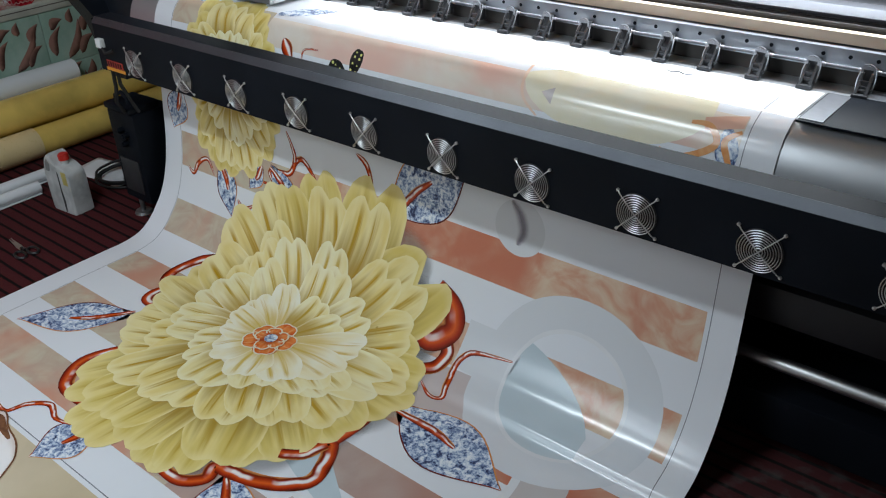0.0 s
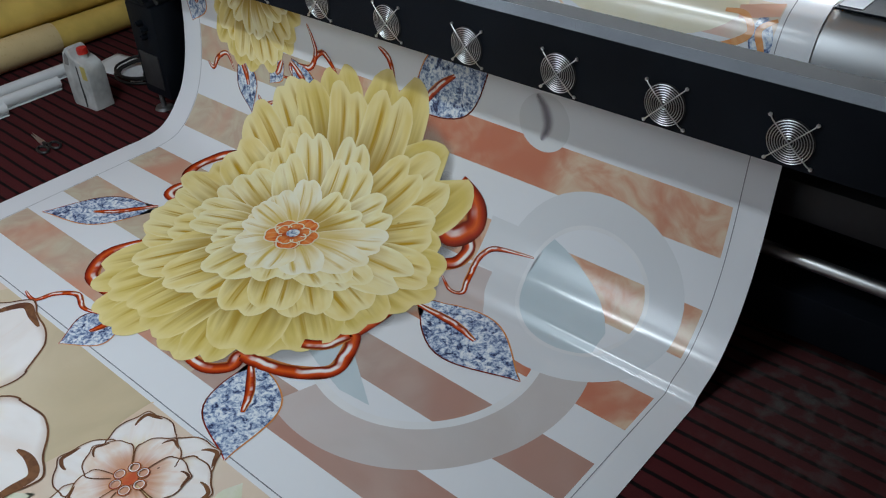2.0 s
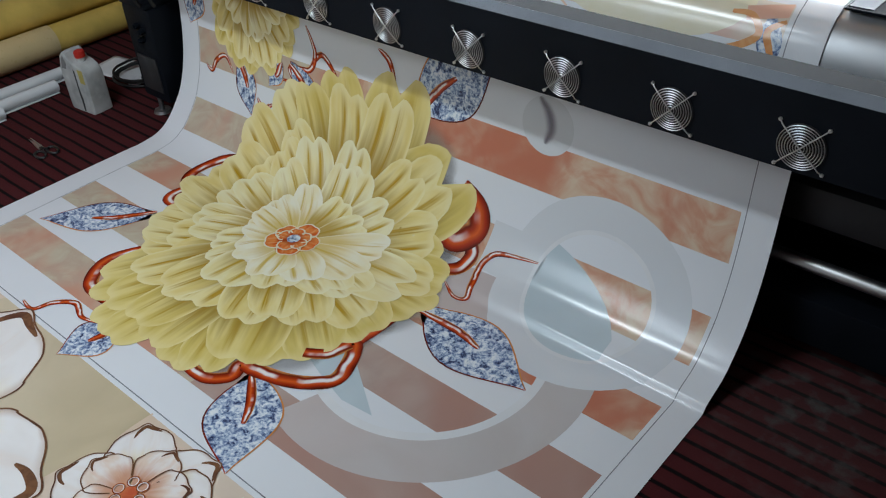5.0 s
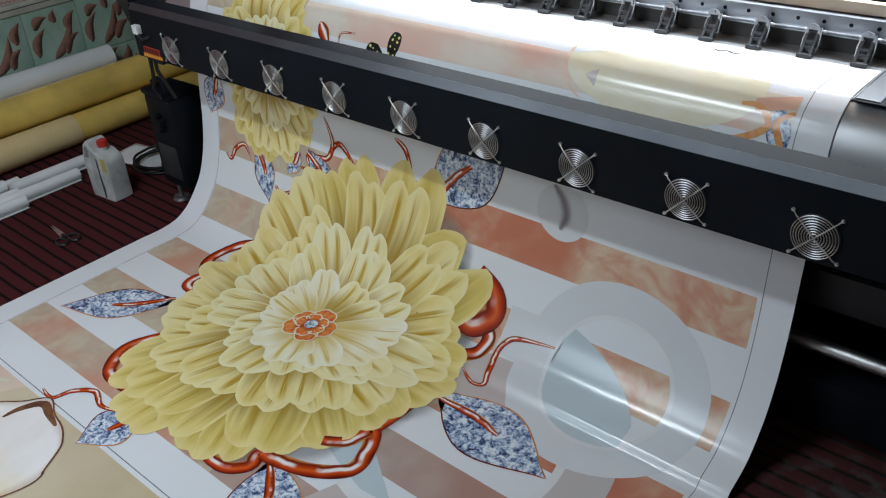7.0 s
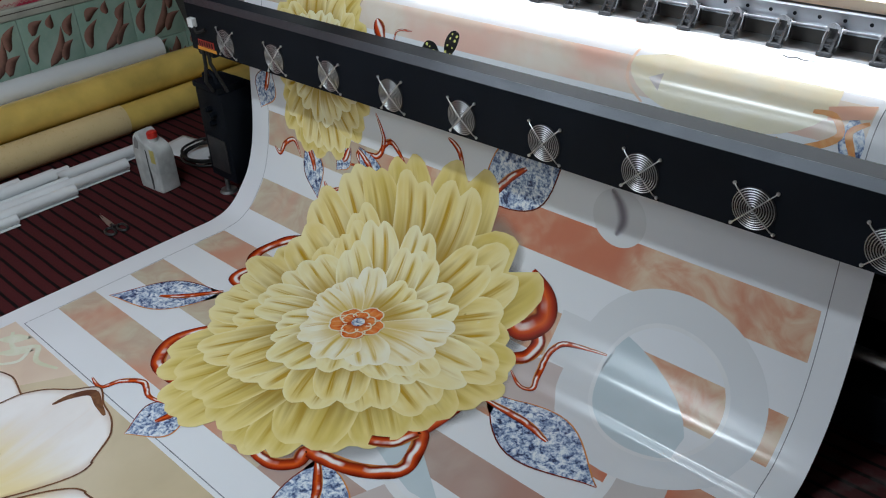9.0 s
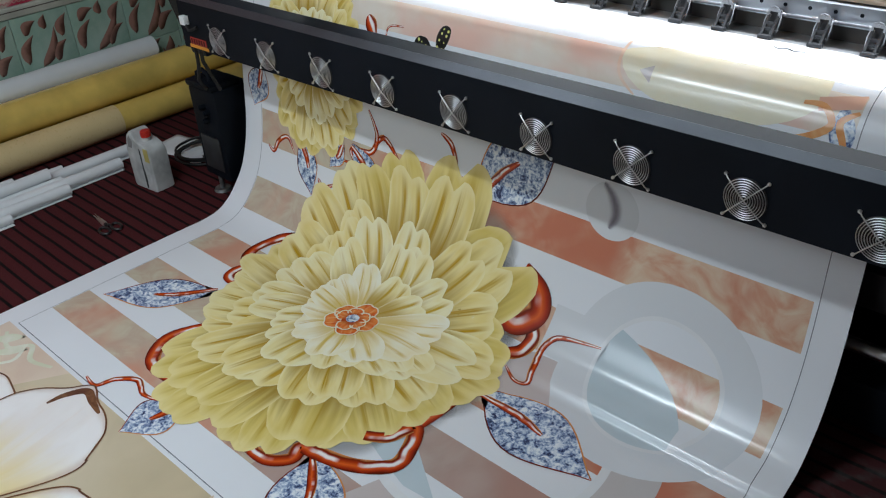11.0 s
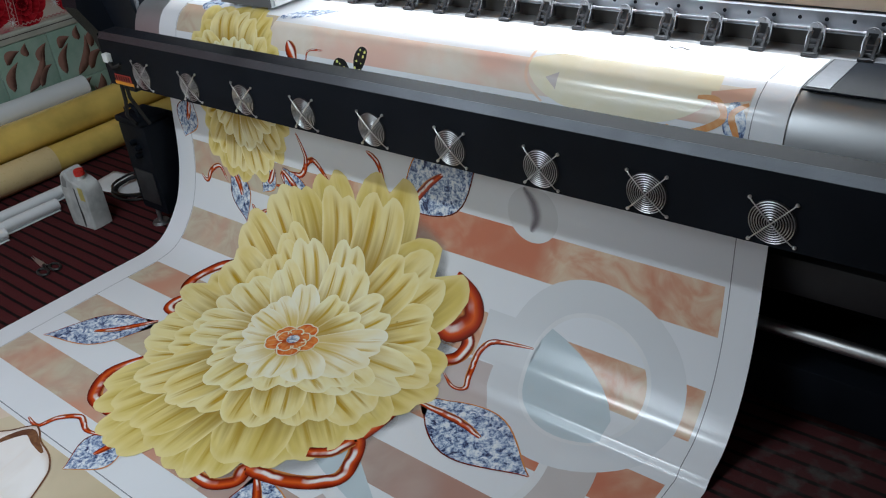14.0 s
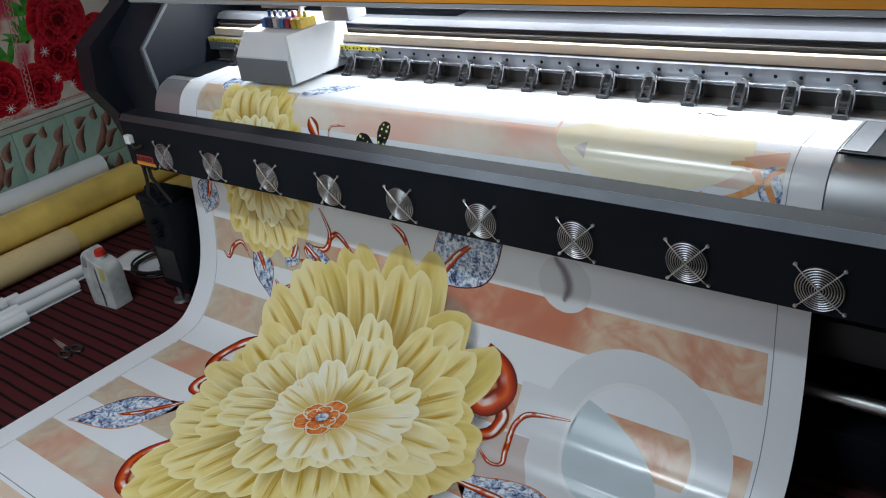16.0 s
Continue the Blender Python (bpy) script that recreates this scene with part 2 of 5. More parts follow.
class Nodes:
    """Short forms for a material's nodes."""

    def __init__(self, name, rough=0.19):
        self.m = bpy.data.materials.new(name)
        self.m.use_nodes = True
        self.n, self.l = self.m.node_tree.nodes, self.m.node_tree.links
        self.b = self.n["Principled BSDF"]
        self.b.inputs["Roughness"].default_value = rough

    def put(self, socket, v):
        if isinstance(v, (int, float)):
            socket.default_value = v
        elif isinstance(v, tuple):
            socket.default_value = (*v, 1)
        else:
            self.l.new(v, socket)

    def math(self, op, a, b=0.0):
        q = self.n.new("ShaderNodeMath")
        q.operation = op
        self.put(q.inputs[0], a), self.put(q.inputs[1], b)
        return q.outputs[0]

    def step(self, v, lo, hi):
        q = self.n.new("ShaderNodeMapRange")
        q.interpolation_type = "SMOOTHSTEP"
        self.put(q.inputs["Value"], v)
        q.inputs["From Min"].default_value, q.inputs["From Max"].default_value = lo, hi
        return q.outputs["Result"]

    def mix(self, f, a, b):
        q = self.n.new("ShaderNodeMix")
        q.data_type = "RGBA"
        self.put(q.inputs["Factor"], f), self.put(q.inputs[6], a), self.put(q.inputs[7], b)
        return q.outputs[2]

    def uv(self):
        q = self.n.new("ShaderNodeSeparateXYZ")
        self.l.new(self.n.new("ShaderNodeTexCoord").outputs["UV"], q.inputs[0])
        return q.outputs[0], q.outputs[1]

    def vec(self, x, y, z=0.0):
        q = self.n.new("ShaderNodeCombineXYZ")
        self.put(q.inputs[0], x), self.put(q.inputs[1], y), self.put(q.inputs[2], z)
        return q.outputs[0]

    def where(self):
        return self.n.new("ShaderNodeTexCoord").outputs["Object"]

    def noise(self, vec, scale, detail=4.0, distort=0.0):
        q = self.n.new("ShaderNodeTexNoise")
        self.put(q.inputs["Vector"], vec)
        q.inputs["Scale"].default_value, q.inputs["Detail"].default_value, q.inputs["Distortion"].default_value = scale, detail, distort
        return q.outputs["Fac"]

    def ramp(self, f, *stops):
        q = self.n.new("ShaderNodeValToRGB")
        e = q.color_ramp.elements
        while len(e) < len(stops):
            e.new(0.5)
        for k, (p, c) in zip(e, stops):
            k.position, k.color = p, (*c, 1)
        self.put(q.inputs["Fac"], f)
        return q.outputs["Color"]

    def island(self):
        return self.n.new("ShaderNodeNewGeometry").outputs["Random Per Island"]

    def done(self, colour):
        self.put(self.b.inputs["Base Color"], colour)
        return self.m


def petal_ink(name, light, base, streak, shade, edge, streaks=0.8, deep=0.6, lo=0.3, hi=0.72):
    """Airbrushed petal: a pale blade, two long darker streaks, deeper colour towards its root and a fine pale rim."""
    k = Nodes(name)
    u, v = k.uv()
    own = k.n.new("ShaderNodeObjectInfo").outputs["Random"]
    r = k.math("ADD", k.math("MULTIPLY", k.island(), 37.0), k.math("MULTIPLY", own, 53.0))
    a = k.math("ABSOLUTE", v)
    n = k.noise(k.vec(k.math("MULTIPLY", u, 1.8), k.math("MULTIPLY", v, 1.3), r), 1.3, 3)
    n2 = k.noise(k.vec(k.math("MULTIPLY", u, 1.0), k.math("MULTIPLY", v, 5.0), r), 1.0, 3)
    n3 = k.noise(k.vec(k.math("MULTIPLY", u, 2.0), k.math("MULTIPLY", v, 22.0), r), 1.0, 2)
    col = k.mix(k.step(n, 0.36, 0.66), light, base)
    mid = k.math("ADD", 0.30, k.math("MULTIPLY", k.math("SUBTRACT", n2, 0.5), 0.5))
    off = k.math("ABSOLUTE", k.math("SUBTRACT", a, mid))
    band = k.math("SUBTRACT", 1.0, k.step(off, 0.015, 0.15))
    band = k.math("MULTIPLY", band, k.math("SUBTRACT", 1.0, k.step(u, 0.84, 1.0)))
    band = k.math("MULTIPLY", band, k.step(n2, 0.34, 0.50))
    band = k.math("MULTIPLY", band, k.math("ADD", 0.75, k.math("MULTIPLY", n3, 0.6)))
    col = k.mix(k.math("MULTIPLY", band, streaks), col, streak)
    root = k.math("SUBTRACT", 1.0, k.step(k.math("ADD", u, k.math("MULTIPLY", k.math("SUBTRACT", n2, 0.5), 0.35)), lo, hi))
    col = k.mix(k.math("MULTIPLY", root, deep), col, shade)
    tip = k.math("MULTIPLY", k.step(u, 0.93, 1.0), 0.35)
    col = k.mix(k.math("MAXIMUM", tip, k.math("MULTIPLY", k.step(a, 0.86, 0.99), 0.45)), col, edge)
    return k.done(col)


YELLOW_OUT = petal_ink("ink_petal_outer", (0.85, 0.71, 0.28), (0.74, 0.58, 0.16), (0.50, 0.31, 0.015), (0.34, 0.21, 0.025), (0.92, 0.82, 0.46), 0.7, 0.85, 0.60, 0.93)
YELLOW_MID = petal_ink("ink_petal_middle", (0.90, 0.79, 0.40), (0.84, 0.68, 0.25), (0.50, 0.29, 0.01), (0.38, 0.23, 0.025), (0.95, 0.88, 0.56), 0.9, 0.85, 0.52, 0.90)
YELLOW_IN = petal_ink("ink_petal_inner", (0.92, 0.86, 0.55), (0.88, 0.77, 0.38), (0.56, 0.35, 0.02), (0.46, 0.29, 0.04), (0.96, 0.92, 0.66), 0.9, 0.85, 0.46, 0.86)
YELLOW_HEART = petal_ink("ink_petal_heart", (0.93, 0.90, 0.72), (0.91, 0.83, 0.54), (0.66, 0.45, 0.05), (0.66, 0.46, 0.08), (0.96, 0.93, 0.78), 0.8, 0.7, 0.36, 0.78)
WHITE_PETAL = petal_ink("ink_petal_white", (0.93, 0.90, 0.88), (0.88, 0.83, 0.80), (0.86, 0.72, 0.62), (0.85, 0.66, 0.24), (0.45, 0.25, 0.12), 0.3, 0.75)
PEACH_PETAL = petal_ink("ink_petal_peach", (0.92, 0.86, 0.82), (0.85, 0.68, 0.56), (0.8, 0.5, 0.36), (0.62, 0.26, 0.13), (0.35, 0.16, 0.08), 0.3, 0.8)
ORANGE_PETAL = petal_ink("ink_petal_orange", (0.82, 0.26, 0.06), (0.70, 0.11, 0.015), (0.86, 0.42, 0.2), (0.36, 0.03, 0.006), (0.40, 0.04, 0.01), 0.5, 0.7)


def leaf_ink():
    k = Nodes("ink_blue_marble")
    p = k.where()
    n = k.noise(p, 38, 6, 1.0)
    n2 = k.noise(p, 130, 4, 0.5)
    f = k.math("ADD", k.math("MULTIPLY", n, 0.62), k.math("MULTIPLY", n2, 0.38))
    return k.done(k.ramp(f, (0.38, (0.03, 0.04, 0.10)), (0.45, (0.17, 0.24, 0.42)), (0.51, (0.45, 0.55, 0.70)), (0.58, (0.80, 0.85, 0.90)), (0.7, (0.90, 0.92, 0.94))))


def vine_ink():
    k = Nodes("ink_copper_vine")
    u, v = k.uv()
    r = k.math("MULTIPLY", k.island(), 9.0)
    n = k.noise(k.vec(u, 0.0, r), 0.7, 2)
    f = k.math("ADD", k.math("MULTIPLY", v, 0.5), 0.5)
    f = k.math("ADD", f, k.math("MULTIPLY", k.math("SUBTRACT", n, 0.5), 0.5))
    col = k.ramp(f, (0.0, (0.10, 0.010, 0.003)), (0.2, (0.42, 0.03, 0.006)), (0.42, (0.74, 0.12, 0.015)), (0.62, (0.46, 0.04, 0.006)), (0.85, (0.16, 0.014, 0.004)), (1.0, (0.70, 0.28, 0.08)))
    shine = k.math("MULTIPLY", k.math("SUBTRACT", 1.0, k.step(k.math("ABSOLUTE", k.math("SUBTRACT", f, 0.56)), 0.06, 0.20)), k.step(k.noise(k.vec(u, 3.0, r), 0.6, 2), 0.36, 0.52))
    return k.done(k.mix(shine, col, (0.93, 0.88, 0.84)))


def stone_ink(name, a, b, c, scale=5.0):
    k = Nodes(name)
    n = k.noise(k.where(), scale, 6, 1.5)
    n2 = k.noise(k.where(), scale * 0.35, 3, 0.6)
    return k.done(k.mix(k.step(n2, 0.42, 0.68), k.ramp(n, (0.36, a), (0.64, b)), c))


def soft_ink(name, colour, strength, ends=True):
    """Airbrushed shading round a petal: dense under it, thinning outwards."""
    k = Nodes(name)
    u, v = k.uv()
    f = k.math("MULTIPLY", k.math("SUBTRACT", 1.0, k.step(k.math("ABSOLUTE", v), 0.70 if ends else 0.0, 1.0)), k.math("SUBTRACT", 1.0, k.step(u, 0.90, 1.0)) if ends else 1.0)
    k.put(k.b.inputs["Alpha"], k.math("MULTIPLY", f, strength))
    return k.done(colour)


SOFTGREY = soft_ink("ink_soft_grey", (0.20, 0.19, 0.18), 0.42)
OCHRE = stone_ink("ink_ochre_shade", (0.66, 0.50, 0.20), (0.60, 0.44, 0.16), (0.68, 0.52, 0.24), 8)
MARBLE = leaf_ink()
VINE = vine_ink()
TAN = stone_ink("ink_tan_stone", (0.62, 0.56, 0.42), (0.55, 0.42, 0.32), (0.64, 0.33, 0.23), 8)
PINK = stone_ink("ink_pink_stone", (0.66, 0.34, 0.22), (0.74, 0.58, 0.42), (0.58, 0.19, 0.11), 9)
GREYTAN = stone_ink("ink_grey_stone", (0.47, 0.36, 0.31), (0.54, 0.45, 0.40), (0.47, 0.27, 0.22), 4)
OLIVE = stone_ink("ink_olive_ground", (0.66, 0.54, 0.36), (0.56, 0.46, 0.30), (0.72, 0.62, 0.46), 2.5)
SAND = stone_ink("ink_sand_ground", (0.76, 0.62, 0.47), (0.70, 0.52, 0.40), (0.80, 0.70, 0.58), 3)
BEIGE = stone_ink("ink_beige", (0.76, 0.66, 0.55), (0.80, 0.73, 0.64), (0.80, 0.52, 0.43), 7)
PALEGREEN = stone_ink("ink_pale_green", (0.72, 0.74, 0.56), (0.80, 0.80, 0.68), (0.66, 0.66, 0.48), 12)
RINGWHITE = stone_ink("ink_ring_white", (0.70, 0.74, 0.78), (0.76, 0.79, 0.82), (0.72, 0.74, 0.76), 3)
RIM = stone_ink("ink_rim", (0.78, 0.79, 0.80), (0.82, 0.83, 0.84), (0.76, 0.78, 0.8), 6)
VEIL = stone_ink("ink_veil", (0.56, 0.52, 0.50), (0.60, 0.57, 0.56), (0.60, 0.52, 0.50), 3)
ICE = stone_ink("ink_ice_blue", (0.60, 0.70, 0.75), (0.68, 0.76, 0.80), (0.54, 0.63, 0.67), 3)
BROWNLINE = stone_ink("ink_brown_line", (0.16, 0.07, 0.035), (0.24, 0.11, 0.05), (0.12, 0.05, 0.03), 30)
GREYLINE = stone_ink("ink_grey_line", (0.22, 0.24, 0.27), (0.27, 0.29, 0.32), (0.2, 0.2, 0.22), 30)
BLACKINK = stone_ink("ink_black", (0.015, 0.014, 0.012), (0.03, 0.03, 0.025), (0.02, 0.02, 0.02), 30)
YELLOWSPOT = stone_ink("ink_yellow_spot", (0.75, 0.72, 0.2), (0.8, 0.78, 0.35), (0.7, 0.7, 0.2), 30)
CREAM = stone_ink("ink_cream", (0.84, 0.78, 0.58), (0.86, 0.82, 0.68), (0.82, 0.72, 0.5), 4)
PEACH = stone_ink("ink_peach", (0.84, 0.58, 0.44), (0.86, 0.68, 0.54), (0.80, 0.48, 0.36), 5)
REDINK = stone_ink("ink_red", (0.62, 0.12, 0.05), (0.72, 0.24, 0.1), (0.5, 0.08, 0.03), 10)


def petal_point(c, tip, width, tt, a, notch=0.05, skew=0.0):
    """The place on a petal, tt of the way along it and a (-1 to 1) across."""
    c, tip = Vector(c), Vector(tip)
    d = tip - c
    n = Vector((-d.y, d.x)).normalized() * width * 0.5
    h = math.sin(min(1.0, tt / 0.76) * math.pi / 2) ** 1.15 if tt < 0.76 else 1 - 0.04 * ((tt - 0.76) / 0.24) ** 2
    wl = min(0.8, width / d.length)
    end = 0.42 * wl * (1 - max(0.0, 1 - abs(a) ** 2.6) ** 0.6)
    cutback = min(0.345, end + 2.2 * wl * notch * (math.exp(-(a / 0.22) ** 2) - 0.2) + wl * skew * a)
    g = tt * (1 - tt ** 1.85 * cutback)
    p = c + d * g + n * a * h
    return p.x, p.y


class Flat:
    """Shapes drawn in the sheet's own measure: x across, s along, and a height of a fraction of a millimetre to order them."""

    def __init__(self):
        self.bm = bmesh.new()
        self.uv = self.bm.loops.layers.uv.new("UVMap")

    def face(self, pts, off, uvs=None):
        f = self.bm.faces.new([self.bm.verts.new((x, s, off)) for x, s in pts])
        for lp, q in zip(f.loops, uvs or [(x, s) for x, s in pts]):
            lp[self.uv].uv = q
        return self

    def grid(self, rows, uvs, off, rise=0.0):
        vs = [[self.bm.verts.new((x, s, off + rise * i)) for x, s in r] for i, r in enumerate(rows)]
        for i in range(len(vs) - 1):
            for j in range(len(vs[0]) - 1):
                f = self.bm.faces.new((vs[i][j], vs[i][j + 1], vs[i + 1][j + 1], vs[i + 1][j]))
                for lp, (p, q) in zip(f.loops, ((i, j), (i, j + 1), (i + 1, j + 1), (i + 1, j))):
                    lp[self.uv].uv = uvs[p][q]
        return self

    def petal(self, c, tip, width, off, notch=0.05, start=0.12, skew=0.0):
        """A petal from c to tip, narrow at its root, with a rounded end that is cleft (or, notch below 0, pointed)."""
        rows, uvs = [], []
        for i in range(15):
            tt = start + (1 - start) * i / 14
            rows.append([petal_point(c, tip, width, tt, -1 + j / 6, notch, skew) for j in range(13)])
            uvs.append([(tt, -1 + j / 6) for j in range(13)])
        return self.grid(rows, uvs, off)

    def petal_rim(self, c, tip, width, off, notch, line, start=0.35):
        """A line of ink along a petal's edge."""
        side = [start + (1 - start) * i / 8 for i in range(9)]
        edge = [petal_point(c, tip, width, t, -1, notch) for t in side] + [petal_point(c, tip, width, 1, -1 + j / 8, notch) for j in range(1, 16)] + [petal_point(c, tip, width, t, 1, notch) for t in side[::-1]]
        return self.band(edge, line, off)

    def band(self, path, width, off, taper=0.0, closed=False):
        """A ribbon along a smooth curve through path; width in metres, thinning to both ends by taper."""
        p = [Vector(q) for q in path]
        pts = []
        n = len(p)
        for i in range(n if closed else n - 1):
            a, b, c, d = (p[(i - 1) % n], p[i], p[(i + 1) % n], p[(i + 2) % n]) if closed else (p[max(i - 1, 0)], p[i], p[i + 1], p[min(i + 2, n - 1)])
            for k in range(6):
                t = k / 6
                pts.append(0.5 * (2 * b + (c - a) * t + (2 * a - 5 * b + 4 * c - d) * t * t + (3 * b - a - 3 * c + d) * t ** 3))
        pts.append(pts[0].copy() if closed else p[-1])
        rows, uvs, run = [], [], 0.0
        m = len(pts)
        for i, q in enumerate(pts):
            d = pts[min(i + 1, m - 1)] - pts[max(i - 1, 0)] if not closed else pts[(i + 1) % (m - 1)] - pts[(i - 1) % (m - 1)]
            w = Vector((-d.y, d.x)).normalized() * width * 0.5 * (1 - taper * (2 * abs(i / (m - 1) - 0.5)) ** 2)
            run += (q - pts[i - 1]).length if i else 0
            rows.append([tuple(q + w * a) for a in (-1, 0, 1)]), uvs.append([(run / width, a) for a in (-1, 0, 1)])
        return self.grid(rows, uvs, off, 1e-5)

    def leaf(self, base, tip, width, off, heart=0.15):
        """A broad leaf, lobed at its base and pointed at its tip."""
        base, tip = Vector(base), Vector(tip)
        d = tip - base
        n = Vector((-d.y, d.x)).normalized() * width * 0.5
        rows, uvs = [], []
        for i in range(15):
            t = i / 14
            h = (math.sin(math.pi * min(1, t * 1.55) * 0.5) ** 0.55) * (1 if t < 0.28 else math.cos((t - 0.28) / 0.72 * math.pi / 2) ** 1.12)
            row, uvr = [], []
            for j in range(7):
                a = -1 + j / 3
                q = base + d * (t - heart * (1 - t) ** 3 * math.sin(math.pi * abs(a) * 0.9)) + n * a * max(h, 0.015)
                row.append((q.x, q.y)), uvr.append((t, a))
            rows.append(row), uvs.append(uvr)
        return self.grid(rows, uvs, off)

    def ring(self, c, r0, r1, off, a0=0, a1=360, n=48):
        rows, uvs = [], []
        for i in range(n + 1):
            a = radians(a0 + (a1 - a0) * i / n)
            rows.append([(c[0] + r * math.cos(a), c[1] + r * math.sin(a)) for r in (r0, r1)])
            uvs.append([(i / n, 0), (i / n, 1)])
        return self.grid(rows, uvs, off)

    def done(self, name, material, parent, label=""):
        bm = self.bm
        bmesh.ops.triangulate(bm, faces=[f for f in bm.faces if len(f.verts) > 4])
        s = [v.co.y for v in bm.verts]
        bm.normal_update()
        bmesh.ops.reverse_faces(bm, faces=[f for f in bm.faces if f.normal.z < 0])
        for kn in KNOTS:
            if min(s) < kn < max(s):
                bmesh.ops.bisect_plane(bm, geom=bm.verts[:] + bm.edges[:] + bm.faces[:], dist=1e-6, plane_co=(0, float(kn), 0), plane_no=(0, 1, 0))
        xs = [v.co.x for v in bm.verts]
        for x in FOLD_X:
            if min(xs) < x < max(xs) and min(s) < 0.5 and max(s) > 0.1:
                bmesh.ops.bisect_plane(bm, geom=bm.verts[:] + bm.edges[:] + bm.faces[:], dist=1e-6, plane_co=(x, 0, 0), plane_no=(1, 0, 0))
        for v in bm.verts:
            v.co = on_sheet(v.co.x, v.co.y, v.co.z)
        return part(name, bm, material, parent, label)


X0, X1 = -0.115, 2.258


def rect(x0, x1, s0, s1, off, fl=None):
    return (fl or Flat()).face([(x0, s0), (x1, s0), (x1, s1), (x0, s1)], off)


# ground stripes, 0.15 m each
for s in (-0.56, -0.26, 0.035, 0.335):
    rect(X0, 1.15, s, s + 0.15, 0.0003).done("stripe", TAN, sheet, "tan stone stripe")
for s in (-0.56, -0.26, 0.035):
    rect(1.15, X1, s, s + 0.15, 0.0003).done("stripe", GREYTAN if s < 0 else PINK, sheet, "brown stone stripe")
rect(1.15, X1, 0.335, 0.485, 0.0003).done("stripe", PINK, sheet, "reddish stone stripe")
rect(X0, 0.7, 0.635, 0.785, 0.0003).done("stripe", TAN, sheet, "tan stone stripe")
rect(0.7, X1, 0.645, 0.80, 0.0003).done("stripe", PINK, sheet, "pink marble stripe")
rect(0.45, X1, 1.235, 1.345, 0.0003).done("stripe", BEIGE, sheet, "sand coloured stripe")
rect(X0, 0.45, 1.245, 1.37, 0.0003).done("stripe", TAN, sheet, "tan stripe")
# margin lines
fl = Flat()
for x in (2.272, -0.119):
    rect(x - 0.0012, x + 0.0012, -0.69, 1.5, 0.0004, fl)
rect(-0.119, 2.272, -0.690, -0.6865, 0.0004, fl)
fl.done("margin_line", GREYLINE, sheet)
# rings
c1, c2 = (1.90, 0.385), (1.604, -0.021)
Flat().ring(c2, 0.36, 0.50, 0.00036, -110, 30).done("lower_ring", VEIL, sheet, "translucent greyish ring")
Flat().ring(c2, 0.335, 0.362, 0.00046, -120, 30).done("ring_rim", RIM, sheet)
Flat().face([(1.30, -0.26), (1.37, -0.12), (1.47, -0.20), (1.66, -0.325), (1.55, -0.335), (1.42, -0.30)], 0.00042).done("crescent", ICE, sheet, "pale blue crescent")
Flat().ring(c1, 0.205, 0.317, 0.0006).done("upper_ring", RINGWHITE, sheet, "pale grey ring")
Flat().ring(c1, 0.198, 0.212, 0.0007).done("ring_rim", RIM, sheet)
lens = [(c1[0] + 0.2 * math.cos(radians(a)), c1[1] + 0.2 * math.sin(radians(a))) for a in range(142, 322, 12)]
lens += [(2.05 - 0.10 * q - 0.21 * q * q, 0.255 + 0.335 * q - 0.08 * q * q) for q in (0.15, 0.3, 0.45, 0.6, 0.75, 0.9)]
Flat().face(lens, 0.0005).done("lens_shape", ICE, sheet, "pale blue lens shape")
Flat().face([(1.44, 0.30), (1.50, 0.325), (1.60, 0.33), (1.64, 0.26), (1.67, 0.17), (1.45, 0.1)], 0.0005).done("shade_patch", VEIL, sheet, "grey-brown patch")
Flat().face([(1.62, 0.33), (1.69, 0.31), (1.72, 0.45), (1.65, 0.5), (1.5, 0.5), (1.5, 0.335)], 0.0005).done("pale_patch", RINGWHITE, sheet, "pale grey patch")
fl = Flat()
fl.ring((1.635, 0.857), 0.0, 0.093, 0.0006)
dot = fl.done("dot", RINGWHITE, sheet, "pale round dot")
Flat().band([(1.60, 0.94), (1.635, 0.90), (1.65, 0.85), (1.63, 0.80)], 0.055, 0.0007, 0.7).done("dot_shade", soft_ink("ink_violet_shade", (0.20, 0.15, 0.22), 0.6, False), dot, "violet crescent shade")

# soft shade of the flower and leaf on the ground
for t in ((1.46, -0.16), (1.52, 0.06), (1.46, 0.30), (1.40, 0.52), (1.22, 0.74), (1.34, -0.40), (1.12, -0.56)):
    Flat().petal((0.9, 0.08), t, 0.34, 0.00075 + 0.00002 * (t[0] * 10 % 7), 0.0, 0.5).done("ground_shade", SOFTGREY, sheet, "soft grey shade round the flower")

# vines behind the flower
VINES = (((1.07, -0.52), (1.17, -0.52), (1.225, -0.47), (1.21, -0.42), (1.28, -0.405), (1.39, -0.37), (1.475, -0.30), (1.46, -0.22), (1.41, -0.15), (1.38, -0.23), (1.32, -0.27)),
         ((1.40, -0.19), (1.41, -0.1), (1.42, 0.02)), ((1.28, 0.42), (1.38, 0.385), (1.44, 0.44), (1.42, 0.51), (1.34, 0.56)),
         ((1.43, 0.42), (1.465, 0.36), (1.45, 0.30), (1.38, 0.26)), ((0.30, 0.33), (0.19, 0.275), (0.155, 0.18), (0.20, 0.11), (0.28, 0.12)),
         ((0.34, 0.085), (0.24, 0.06), (0.25, -0.01), (0.36, -0.02)), ((0.46, -0.25), (0.41, -0.38), (0.49, -0.49), (0.64, -0.50)))
for v in VINES:
    Flat().band(v, 0.090 if v[0] == (1.28, 0.42) else 0.054, 0.0014, 0.25).done("vine", VINE, sheet, "copper-red vine")
